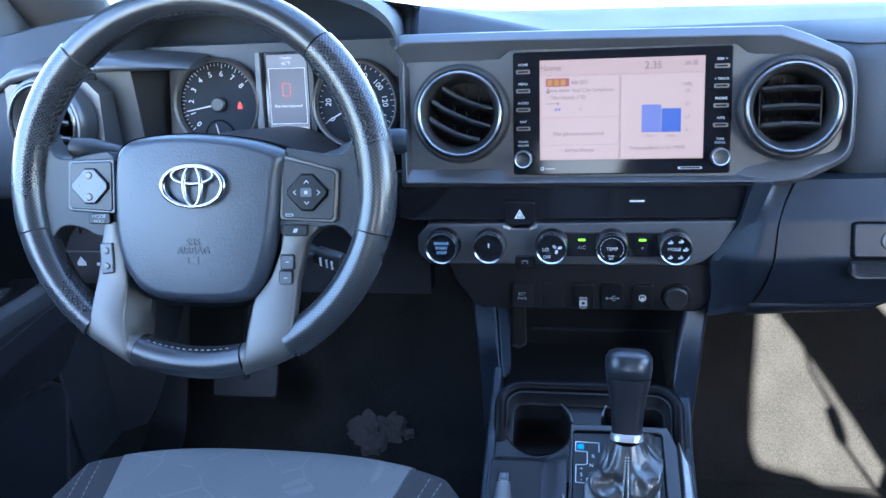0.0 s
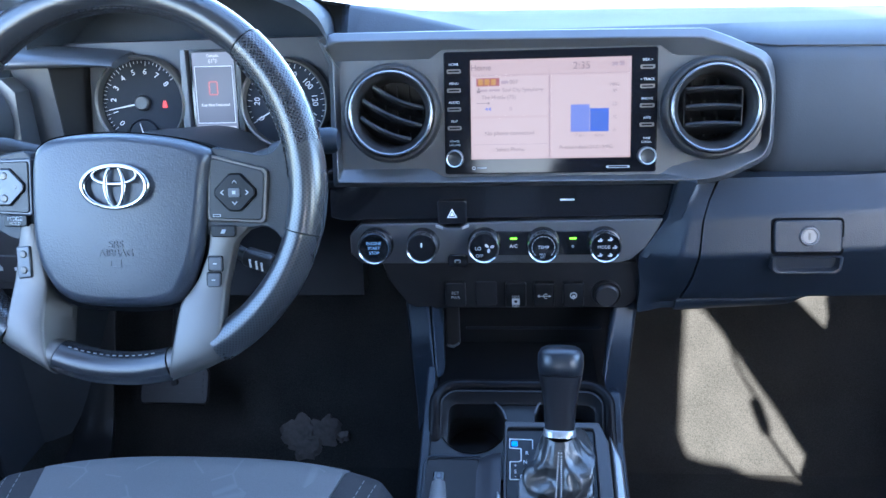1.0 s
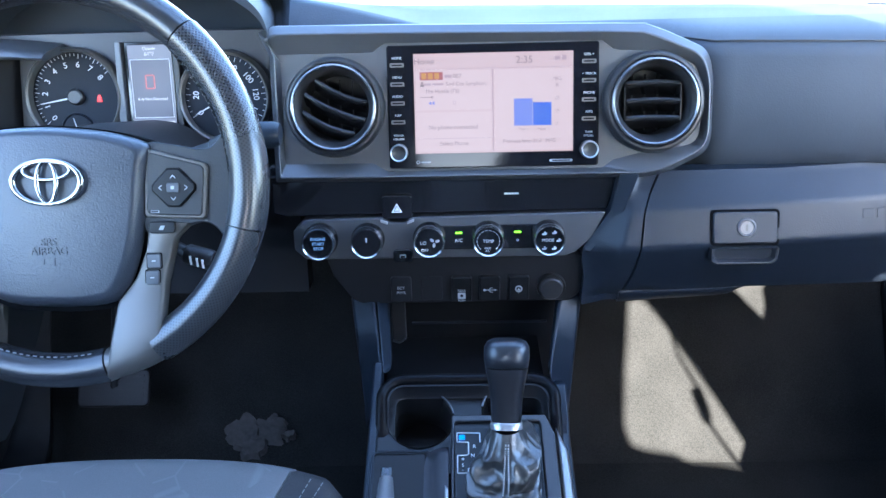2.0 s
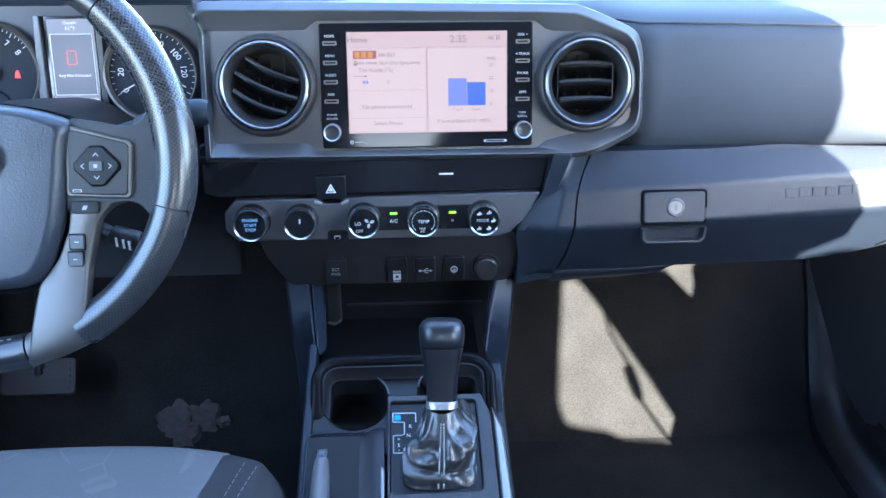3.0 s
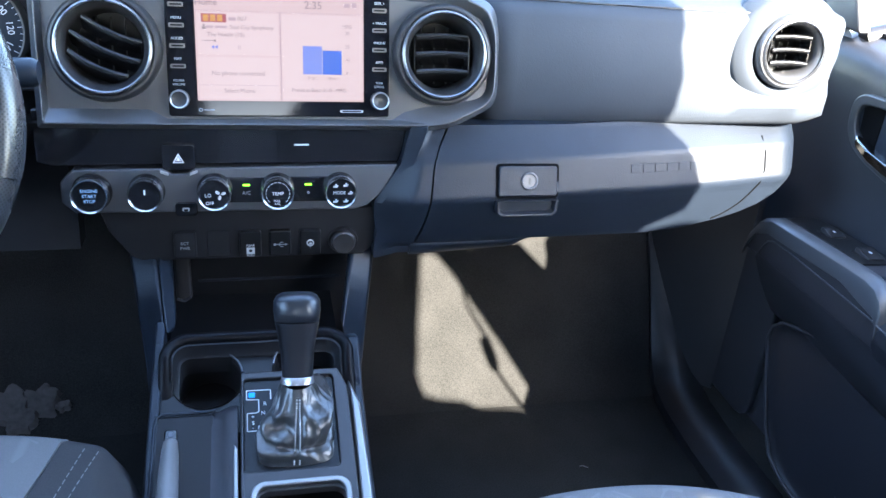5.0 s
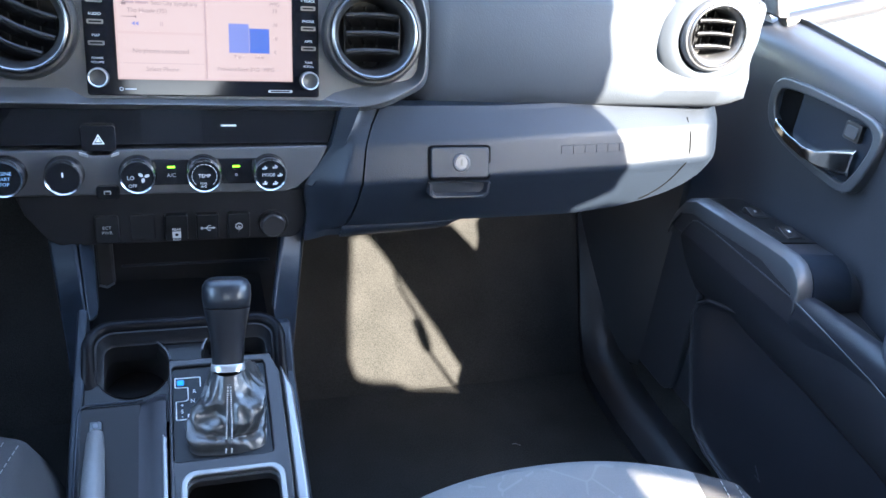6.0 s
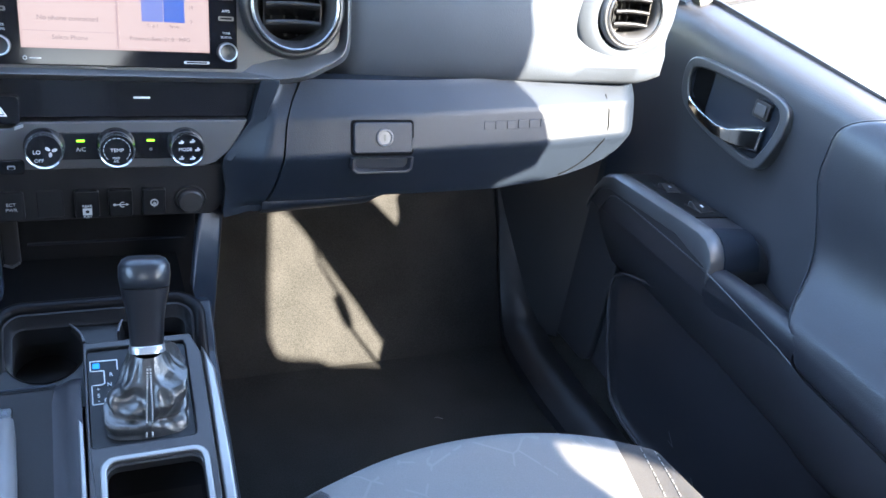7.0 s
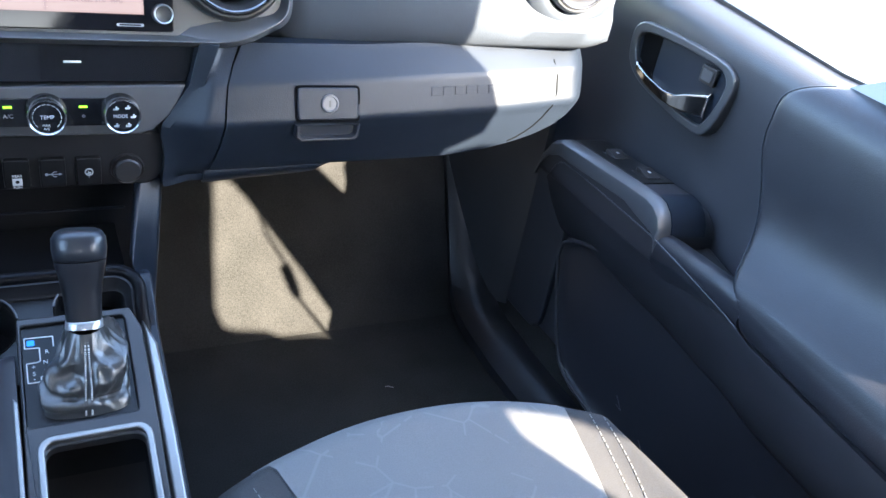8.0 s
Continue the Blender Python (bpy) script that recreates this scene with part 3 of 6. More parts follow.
# centre stack
part("gloss_panel", plate([(-0.25, 0.085), (0.15, 0.085), (0.127, 0.028), (-0.235, 0.026), (-0.25, 0.03)], -0.04, -0.006, CP), M_GLOSS, dash, "gloss black panel", 0.002)
climate = thing("climate_panel", "graphite heater control panel with round knobs", "control panel", at=(0, 0.757, 0.483))
clim_out = [(-0.215, 0.023), (-0.125, 0.024), (-0.118, 0.018), (-0.100, 0.018), (-0.093, 0.024), (0.126, 0.027), (0.120, 0.013), (0.108, -0.006), (0.092, -0.020), (0.080, -0.024), (-0.215, -0.024), (-0.228, -0.012), (-0.228, 0.01)]
part("panel", plate(clim_out, -0.03, 0.0, CP), M_TRIM, climate, "graphite grey panel", 0.002)
part("display_strip", plate(rect(-0.075, -0.014, 0.065, 0.014, 0.004), -0.01, 0.0015, CP), M_GLOSS, climate, "black strip between knobs", 0.0006)


def knob(x, r, label, kind):
    M = at(CP, x, 0, 0)
    k = part("knob", lathe([(r * 1.08, -0.002), (r * 1.08, 0.004), (r, 0.006), (r * 0.97, 0.018), (r * 0.9, 0.0205), (r * 0.86, 0.0195), (0, 0.0195)], M, 48), M_GLOSS, climate, label)
    part("bright_ring", lathe([(r * 1.02, 0.0120), (r * 1.01, 0.0195), (r * 0.96, 0.0215), (r * 0.90, 0.0205), (r * 0.91, 0.012), (r * 1.02, 0.0120)], M, 48), M_KNOB, k, "bright metal ring")
    return k, M


k, M = knob(-0.197, 0.0185, "round engine start button", "start")
for i, w in enumerate(("ENGINE", "START", "STOP")):
    text(w, 0.0048, at(M, 0, 0.0055 - 0.0055 * i, 0.0197), glow("start_blue", (0.25, 0.5, 1.0), 0.06), k)
k, M = knob(-0.143, 0.0175, "round drive selector knob", "drive")
part("pointer", plate(rect(-0.0008, 0.001, 0.0008, 0.006), 0.0195, 0.0199, M), M_INK, k)
k, M = knob(-0.073, 0.0175, "round fan speed knob", "fan")
text("LO", 0.0054, at(M, -0.0065, -0.001, 0.0197), M_LABEL, k)
text("OFF", 0.0048, at(M, -0.005, -0.0095, 0.0197), M_LABEL, k)
for a in range(3):
    part("fan_mark", plate(circle(0.0035, 0, 0.0026, 12, 0.0016), 0.0195, 0.0199, at(M, 0.006, 0.0, 0, a * 120 + 20)), M_LABEL, k)
k, M = knob(-0.007, 0.0175, "round temperature knob", "temp")
text("TEMP", 0.0052, at(M, 0, 0.0, 0.0197), M_LABEL, k)
text("MAX", 0.0032, at(M, -0.001, -0.008, 0.0197), M_LABEL, k)
text("A/C", 0.0032, at(M, -0.001, -0.0112, 0.0197), M_LABEL, k)
for a in range(-40, 221, 20):
    part("dial_arc", plate(rect(-0.0016, 0.0122, 0.0016, 0.0128), 0.0195, 0.0199, at(M, 0, 0, 0, a - 90)), M_LABEL, k)
k, M = knob(0.061, 0.0175, "round air direction knob", "mode")
text("MODE", 0.0048, at(M, -0.002, 0, 0.0197), M_LABEL, k)
for x, y in ((-0.006, 0.008), (0.005, 0.009), (0.010, 0.0), (0.005, -0.009), (-0.006, -0.009)):
    part("mode_mark", plate([(-0.0025, -0.0018), (0.0015, -0.0018), (0.003, 0.0005), (0.0012, 0.0005), (0.0012, 0.002), (-0.0004, 0.002), (-0.0004, 0.0), (-0.0025, 0.0)], 0.0195, 0.0199, at(M, x, y)), M_LABEL, k)
for x, word in ((-0.040, "A/C"), (0.0265, "o")):
    part("indicator", plate(rect(-0.0038, 0.0045, 0.0038, 0.0065), 0.0015, 0.0022, at(CP, x, 0)), glow("green_led", (0.25, 1.0, 0.02), 0.3), climate, "lit green lamp")
    text(word, 0.0055, at(CP, x, -0.0035, 0.0017), M_LABEL, climate)
hazard = part("hazard_button", plate(rect(-0.126, 0.022, -0.092, 0.050, 0.004), -0.012, 0.0000, CP), M_GLOSS, climate, "black hazard button", 0.0015)
tri = [(-0.006, -0.005), (0.006, -0.005), (0, 0.0055)]
part("hazard_mark", plate(tri, 0.0, 0.0005, at(CP, -0.109, 0.035), [[(x * 0.66, y * 0.66 - 0.0006) for x, y in tri]]), M_INK, hazard)
for sx in (-1, 1):
    part("bracket", plate([(-0.109 + sx * 0.019, 0.0225), (-0.109 + sx * 0.011, 0.0195), (-0.109 + sx * 0.011, 0.0165), (-0.109 + sx * 0.019, 0.0195)][::sx], -0.002, 0.002, CP), M_RING, climate, "bright bracket", 0.0005)
part("hazard_mark_edge", plate([(x * 0.45, y * 0.45 - 0.0006) for x, y in tri], 0.0001, 0.0005, at(CP, -0.109, 0.035)), M_INK, hazard)
part("small_button", plate(rect(-0.115, -0.028, -0.092, -0.013, 0.004), -0.01, 0.003, CP), M_GLOSS, climate, "small black button", 0.001)
part("button_mark", plate(rect(-0.1075, -0.0225, -0.1005, -0.0185, 0.001), 0.003, 0.0034, CP, [rect(-0.1065, -0.0225, -0.1015, -0.0198)]), M_LABEL, climate)
part("disc_slot", plate(rect(0.012, 0.0475, 0.028, 0.0492), -0.007, -0.0045, CP), M_INK, dash)

# row of switches under the heater controls
switches = thing("switch_row", "black panel with switches and a power socket", "switch panel", at=(0, 0.765, 0.40))
row = [(-0.195, 0.055), (0.125, 0.055), (0.112, 0.022), (0.098, 0.0), (0.088, -0.006), (-0.155, -0.007), (-0.168, 0.0), (-0.188, 0.03)]
part("panel", plate(row, -0.03, -0.002, SP), M_CONSOLE, switches, "black curved panel", 0.003)
for x, w in ((-0.109, 0.012), (-0.073, 0.013), (-0.038, 0.012), (-0.005, 0.012), (0.029, 0.012)):
    part("switch", plate(rect(x - w, -0.002, x + w, 0.030, 0.003), -0.01, 0.004 if x > -0.06 else -0.0008 if x > -0.09 else 0.0032, SP), M_GATE if x > -0.06 else M_CONSOLE, switches, "", 0.0018)
text("ECT", 0.005, at(SP, -0.109, 0.017, 0.0042), M_LABEL, switches)
text("PWR", 0.005, at(SP, -0.109, 0.011, 0.0042), M_LABEL, switches)
text("REAR", 0.004, at(SP, -0.038, 0.0125, 0.0042), M_LABEL, switches)
part("camera_mark", plate(rect(-0.0045, 0.002, 0.0045, 0.010), 0.004, 0.0044, at(SP, -0.038, 0), [circle(0, 0.006, 0.002, 12)]), M_LABEL, switches)
text("PUSH", 0.0035, at(SP, -0.038, -0.0002, 0.0042), M_LABEL, switches)
part("usb_mark", plate(rect(-0.006, -0.0004, 0.006, 0.0004), 0.004, 0.0044, at(SP, -0.005, 0.013)), M_LABEL, switches)
part("usb_mark", plate(circle(-0.006, 0, 0.0015, 12), 0.004, 0.0044, at(SP, -0.005, 0.013)), M_LABEL, switches)
part("usb_mark", plate([(0.0055, -0.0014), (0.0085, 0.0), (0.0055, 0.0014)], 0.004, 0.0044, at(SP, -0.005, 0.013)), M_LABEL, switches)
for sy in (-1, 1):
    part("usb_mark", plate([(-0.002, 0.0), (-0.0012, 0.0), (0.0012, sy * 0.0024), (0.0036, sy * 0.0024), (0.0036, sy * 0.0031), (0.0009, sy * 0.0031)][::sy], 0.004, 0.0044, at(SP, -0.005, 0.013)), M_LABEL, switches)
part("charge_mark", plate(circle(0, 0, 0.0042, 20), 0.004, 0.0044, at(SP, 0.029, 0.014), [circle(0, 0, 0.003, 20)]), M_LABEL, switches)
part("charge_mark", plate([(-0.002, -0.001), (0.0006, -0.001), (-0.0006, -0.006), (0.002, 0.001), (-0.0004, 0.001), (0.0008, 0.004)], 0.004, 0.0044, at(SP, 0.029, 0.013)), M_LABEL, switches)
part("socket_cap", lathe([(0, 0.008), (0.012, 0.0078), (0.0138, 0.006), (0.0145, 0.001), (0.0165, 0.002), (0.0175, -0.003)], at(SP, 0.067, 0.014), 32), M_BLACK, switches, "round power socket cap")

# ---- touchscreen radio ----
radio = thing("touchscreen_radio", "gloss black touchscreen radio showing a pink home page", "radio", at=(0, 0.80, 0.62))
part("bezel", plate(rect(-0.1145, -0.1218, 0.1145, 0.0104, 0.003), -0.03, 0.006, TP), M_BEZEL, radio, "gloss black bezel", 0.0012)
PINK, PANE = glow("screen_pink", (0.80, 0.56, 0.55), SCREEN), glow("screen_pane", (0.86, 0.63, 0.62), SCREEN)
INKD, BLUE, LILAC, AMBER, RED = glow("screen_ink", (0.30, 0.20, 0.22), SCREEN * 0.8), glow("screen_blue", (0.06, 0.16, 0.75), SCREEN), glow("screen_lilac", (0.22, 0.28, 0.78), SCREEN), glow("screen_amber", (0.75, 0.35, 0.05), SCREEN), glow("screen_red", (0.45, 0.08, 0.10), SCREEN)
RULE = glow("screen_rule", (0.55, 0.38, 0.42), SCREEN)
screen = part("screen", plate(rect(-0.0855, -0.1058, 0.0865, 0.0010), 0.006, 0.0064, TP), PINK, radio, "lit pink display")


def show(shape, material, name="screen_block", lift=0.0):
    return part(name, plate(shape, 0.0064, 0.0067 + lift, TP), material, screen)


show(rect(-0.0835, -0.0590, -0.002, -0.017), PANE)
show(rect(-0.0835, -0.104, -0.002, -0.0615), PANE)
show(rect(0.0015, -0.104, 0.085, -0.017), PANE)
show(rect(-0.0850, -0.0158, 0.0860, -0.0153), RULE)
show(rect(-0.0008, -0.1045, 0.0003, -0.0160), RULE)
show(rect(-0.0830, -0.0900, -0.0030, -0.0895), RULE, lift=0.0001)
show(rect(-0.079, -0.027, -0.054, -0.0185), RED, lift=0.0001)
for i, x in enumerate((-0.077, -0.070, -0.063)):
    show(rect(x, -0.026, x + 0.005, -0.0195), AMBER, lift=0.0002)
show(rect(0.0225, -0.0775, 0.0425, -0.0485), LILAC, "bar", 0.0001)
show(rect(0.0430, -0.0775, 0.0630, -0.0528), BLUE, "bar", 0.0001)
show(rect(-0.079, -0.0455, -0.066, -0.0449), INKD, lift=0.0001)
show(circle(-0.066, -0.0452, 0.0012, 10), INKD, lift=0.0001)
show([(-0.070, -0.0515), (-0.067, -0.0535), (-0.067, -0.0495)], BLUE, lift=0.0001)
show([(-0.0665, -0.0515), (-0.0635, -0.0535), (-0.0635, -0.0495)], BLUE, lift=0.0001)
for x in (-0.0432, -0.0415):
    show(rect(x, -0.0535, x + 0.0008, -0.0495), RULE, lift=0.0001)
for w, s, x, y, m in (("Home", 0.0088, -0.0739, -0.0076, INKD), ("2:35", 0.0108, 0.0339, -0.0077, INKD), ("007", 0.0062, -0.0385, -0.0233, INKD),
                      ("Soul City Symphony", 0.0054, -0.0290, -0.0315, INKD), ("The Hustle (75)", 0.0058, -0.0550, -0.0391, INKD),
                      ("No phone connected", 0.0062, -0.0437, -0.0778, INKD), ("Select Phone", 0.0060, -0.0429, -0.0955, INKD),
                      ("Previous Best: 21.0   MPG", 0.0054, 0.0390, -0.0941, INKD), ("MPG", 0.0050, 0.069, -0.0283, INKD), ("30", 0.0048, 0.069, -0.0349, INKD),
                      ("20", 0.0048, 0.069, -0.0486, INKD), ("10", 0.0048, 0.069, -0.0625, INKD), ("0", 0.0048, 0.069, -0.0762, INKD), ("Trip 1", 0.0044, 0.0325, -0.0814, INKD), ("Now", 0.0044, 0.0528, -0.0815, INKD)):
    text(w, s, at(TP, x, y, 0.0068), m, screen, depth=0.0001)
for x0, x1, y, h in ((-0.0520, -0.0445, -0.0233, 0.0032), (-0.0745, -0.0670, -0.0315, 0.0022), (-0.0655, -0.0535, -0.0315, 0.0022)):
    show(rect(x0, y - h / 2, x1, y + h / 2), RULE, "text_bar", 0.0001)
show(rect(0.066, -0.0085, 0.072, -0.0045), RULE)
show(rect(0.074, -0.0085, 0.079, -0.0035), RULE)
show(circle(-0.0765, -0.0300, 0.0012, 10), INKD, lift=0.0001)
show(rect(-0.0785, -0.0340, -0.0745, -0.0314), INKD, lift=0.0001)
for side, words in ((-1, ("HOME", "MENU", "AUDIO", "MAP")), (1, ("SEEK >", "< TRACK", "PHONE", "APPS"))):
    for i, w in enumerate(words):
        y = -0.0094 - 0.0203 * i
        b = part("button", plate(rect(side * 0.1035 - 0.0075, y - 0.0032, side * 0.1035 + 0.0075, y + 0.0012, 0.001, 2), 0.006, 0.0078, TP, [rect(side * 0.1035 - 0.0058, y - 0.0018, side * 0.1035 + 0.0058, y - 0.0002)]), M_SILVER, radio, "bright rimmed key")
        text(w, 0.0037, at(TP, side * 0.1035, y + 0.0062, 0.0062), M_LABEL, radio)
    for i, w in enumerate(("POWER", "VOLUME") if side < 0 else ("TUNE", "SCROLL")):
        text(w, 0.0031, at(TP, side * 0.1035, -0.0858 - 0.0040 * i, 0.0062), M_LABEL, radio)
    M = at(TP, side * 0.1032, -0.1043, 0.006)
    k = part("knob", lathe([(0.0098, 0), (0.0096, 0.010), (0.0085, 0.0125), (0.0072, 0.0118), (0.0, 0.0105)], M, 40), M_BLACK, radio, "black rotary knob")
    part("bright_ring", lathe([(0.0096, 0.008), (0.0094, 0.0122), (0.0086, 0.0135), (0.0078, 0.0128), (0.0080, 0.009), (0.0096, 0.008)], M, 40), M_RING, k, "bright metal ring")
part("maker_mark", plate(rect(0.0610, -0.1172, 0.0860, -0.1146, 0.0012), 0.006, 0.0063, TP, [rect(0.0635, -0.1166, 0.0835, -0.1152)]), M_LABEL, radio)
part("logo_mark", plate(circle(-0.0829, -0.1153, 0.0020, 14), 0.006, 0.0063, TP, [circle(-0.0829, -0.1153, 0.0012, 14)]), M_LABEL, radio)
part("logo_mark", plate(rect(-0.0795, -0.1158, -0.0690, -0.1148), 0.006, 0.0063, TP), M_LABEL, radio)

# ---- instrument cluster ----
cluster = thing("instrument_cluster", "hooded instrument cluster with two round dials and a lit display", "instrument cluster", at=(-0.385, 0.82, 0.64))
M_DIAL = mat("dial_face", (0.010, 0.012, 0.018), 0.6, vary=0.2, spec=0.2)
part("backing", plate(rect(-0.185, -0.105, 0.160, 0.030, 0.01), -0.05, -0.012, KP), M_SATIN, cluster, "black cluster backing", 0.002)
NEEDLE = glow("needle_white", (0.85, 0.88, 0.95), 0.018, (0.4, 0.4, 0.42))


def dial(x, y, r, marks, start, stop, needle, label):
    M = at(KP, x, y, 0)
    d = part("dial", lathe([(0, -0.008), (r * 0.96, -0.008), (r * 0.96, -0.012), (0, -0.0125)], M, 48), M_DIAL, cluster, label)
    part("dial_rim", lathe([(r * 0.94, -0.010), (r * 0.96, 0.002), (r * 1.0, 0.004), (r * 1.04, 0.001), (r * 1.05, -0.012), (r * 0.94, -0.010)], M, 64), M_SILVER, d, "satin silver rim")
    n = len(marks)
    for i in range(4 * (n - 1) + 1):
        a = radians(start + (stop - start) * i / (4 * (n - 1)))
        long = i % 4 == 0
        q = Matrix.Translation((r * 0.86 * math.cos(a), r * 0.86 * math.sin(a), 0)) @ Matrix.Rotation(a, 4, "Z")
        part("tick", plate(rect(-r * (0.05 if long else 0.0), -0.00026, r * 0.05, 0.00026), -0.008, -0.0075, M @ q), NEEDLE, d, smooth=0)
        if long:
            text(marks[i // 4], 0.0092, at(M, r * 0.68 * math.cos(a), r * 0.68 * math.sin(a), -0.0076, math.degrees(a) - 90), NEEDLE, d)
    a = radians(needle)
    q = M @ Matrix.Rotation(a, 4, "Z")
    part("needle", plate([(0, -0.0011), (r * 0.8, -0.0004), (r * 0.8, 0.0004), (0, 0.0011)], -0.006, -0.005, q), NEEDLE, d, "white needle")
    part("hub", lathe([(0.009, -0.008), (0.009, -0.003), (0.007, -0.001), (0, -0.001)], M, 32), M_BLACK, d)
    return d, M


d, M = dial(-0.087, -0.041, 0.053, "012345678", 219, 36, 190, "rev counter with white figures")
part("warning_lamp", plate([(-0.003, -0.004), (0.003, -0.004), (0.0022, 0.001), (0.001, 0.004), (-0.001, 0.004), (-0.0022, 0.001)], -0.008, -0.007, at(M, 0.026, -0.002)), glow("red_lamp", (1.0, 0.03, 0.03), 0.12), d, "lit red warning lamp")
part("inner_dial", lathe([(0.0, -0.0065), (0.0165, -0.0065), (0.018, -0.005), (0.019, -0.0065), (0.019, -0.0085)], at(M, -0.002, -0.037), 32), M_DIAL, d, "small temperature dial")
part("inner_needle", plate([(-0.0006, 0), (0.0006, 0), (0.0003, 0.014), (-0.0003, 0.014)], -0.005, -0.0045, at(M, -0.002, -0.037, 0, 14)), NEEDLE, d)
dial(0.084, -0.045, 0.050, ("0", "20", "40", "60", "80", "100", "120", "140"), 209, -29, 208, "speedometer with white figures")
info = part("display", plate(rect(-0.026, -0.085, 0.028, 0.018), -0.012, -0.004, KP), M_GLOSS, cluster, "information display", 0.001)
GREY = glow("display_grey", (0.23, 0.25, 0.33), 0.09)
part("lit_area", plate(rect(-0.0225, -0.078, 0.0265, 0.0145), -0.004, -0.0036, KP), GREY, info, "lit grey display")
DIM = glow("display_dim", (0.13, 0.14, 0.2), 0.09)
part("lit_block", plate(rect(-0.0205, -0.066, 0.0245, -0.001), -0.0036, -0.0033, KP), DIM, info)
part("lit_frame", plate(rect(-0.0205, -0.066, 0.0245, -0.001), -0.0033, -0.0031, KP, [rect(-0.0199, -0.0653, 0.0239, -0.0017)]), NEEDLE, info)
LITT = glow("display_text", (0.75, 0.78, 0.9), 0.10)
text("Outside", 0.0045, at(KP, 0.002, 0.0105, -0.0034), LITT, info)
text("61°F", 0.006, at(KP, 0.002, 0.0045, -0.0034), LITT, info)
text("Key Not Detected", 0.0045, at(KP, 0.002, -0.045, -0.0031), LITT, info)
part("key_mark", plate(rect(-0.005, -0.034, 0.006, -0.018, 0.002), -0.0033, -0.0031, KP, [rect(-0.0035, -0.0325, 0.0045, -0.0195)]), glow("display_red", (0.8, 0.15, 0.15), 0.08), info)
text("ODO", 0.0048, at(KP, -0.006, -0.0722, -0.0034), LITT, info)
part("odometer", plate(rect(0.010, -0.0745, 0.0245, -0.0700), -0.0036, -0.0033, KP), LITT, info)
part("side_strip", plate([(-0.037, -0.085), (-0.028, -0.085), (-0.028, 0.018), (-0.034, 0.018)], -0.012, 0.002, KP), M_TRIM, cluster, "graphite strip", 0.001)
part("side_strip", plate([(0.030, -0.085), (0.037, -0.085), (0.036, 0.018), (0.030, 0.018)], -0.012, 0.002, KP), M_BLACK, cluster, "", 0.001)


def hood_point(u, v):
    a = math.pi * (1 - u)
    x = -0.411 + (0.172 - 0.024 * v) * math.copysign(abs(math.cos(a)) ** 0.85, math.cos(a))
    z = 0.692 + (0.076 - 0.026 * v) * math.sin(a) ** 0.8
    return (x, 0.775 + 0.17 * v + 0.015 * abs(math.cos(a)), z)


part("hood", sheet(hood_point, 64, 8, 0.010, (0, 0, 1)), M_PAD, cluster, "dark grey visor over the dials", 0.002, smooth=60)
part("side_cheek", sheet(lambda u, v: (-0.635 + 0.082 * u, 0.779 - 0.004 * u, 0.695 - 0.15 * v), 4, 6, 0.01, (0, 1, 0)), M_TRIM, cluster, "grey cheek beside the dials")
part("cavity_side", sheet(lambda u, v: (-0.553 + 0.028 * u, 0.777 + 0.085 * u, 0.70 - 0.16 * v), 4, 6, 0.01, (-1, 0.3, 0)), M_BLACK, cluster)
part("side_cheek", sheet(lambda u, v: (-0.241 + 0.006 * (1 - u), 0.80 + 0.04 * (1 - u), 0.70 - 0.16 * v), 6, 6, 0.01, (0, 1, 0)), M_TRIM, cluster, "grey cheek beside the dials")
brow_path = [(-0.735, 0.668), (-0.715, 0.685), (-0.690, 0.699), (-0.655, 0.7065), (-0.61, 0.7075), (-0.56, 0.7045), (-0.51, 0.699), (-0.48, 0.694)]
part("brow", loft([[(x, 0.752 + dy + 0.03 * max(0.0, (x + 0.60) / 0.12), z + dz * (1 - 0.5 * max(0.0, (x + 0.60) / 0.12))) for dy, dz in ((0.0, -0.014), (-0.004, -0.012), (-0.006, -0.007), (-0.003, -0.002), (0.010, 0.002), (0.05, 0.004), (0.05, -0.014))] for x, z in brow_path]), M_TRIM, dash, "graphite brow over the side vent", 0.0, smooth=60)
part("lower_bar", plate([(-0.64, -0.113), (-0.26, -0.113), (-0.26, -0.131), (-0.64, -0.135)], -0.02, 0.008, TP), M_TRIM, dash, "", 0.004)
# under the dials: column cover and dark knee panel
part("driver_knee_panel", sheet(lambda u, v: (-0.76 + 0.53 * u, 0.765 + 0.03 * math.sin(3 * v) + 0.05 * v, 0.555 - 0.17 * v), 10, 8, 0.03, (0, 1, 0)), M_CONSOLE, dash, "black panel under the steering column")
column = part("column_cover", loft([[Vector((-0.381 + 0.062 * math.cos(a) * k, y, z + 0.05 * k * math.sin(a))) for a in [2 * math.pi * i / 20 for i in range(20)]] for y, z, k in ((0.60, 0.612, 0.85), (0.66, 0.600, 1.0), (0.80, 0.56, 1.1))]), M_BLACK, dash, "black steering column cover")


def stalk(side):
    x0 = -0.381 + side * 0.05
    tip = Vector((-0.232, 0.648, 0.636)) if side > 0 else Vector((-0.550, 0.630, 0.645))
    pts = [Vector((x0, 0.66, 0.605)).lerp(tip, k) for k in (0, 0.3, 0.6, 0.62, 0.85, 1.0)]
    part("stalk", tube(pts, [0.007, 0.008, 0.009, 0.0115, 0.0125, 0.009], 14), M_BLACK, dash, "black column stalk")


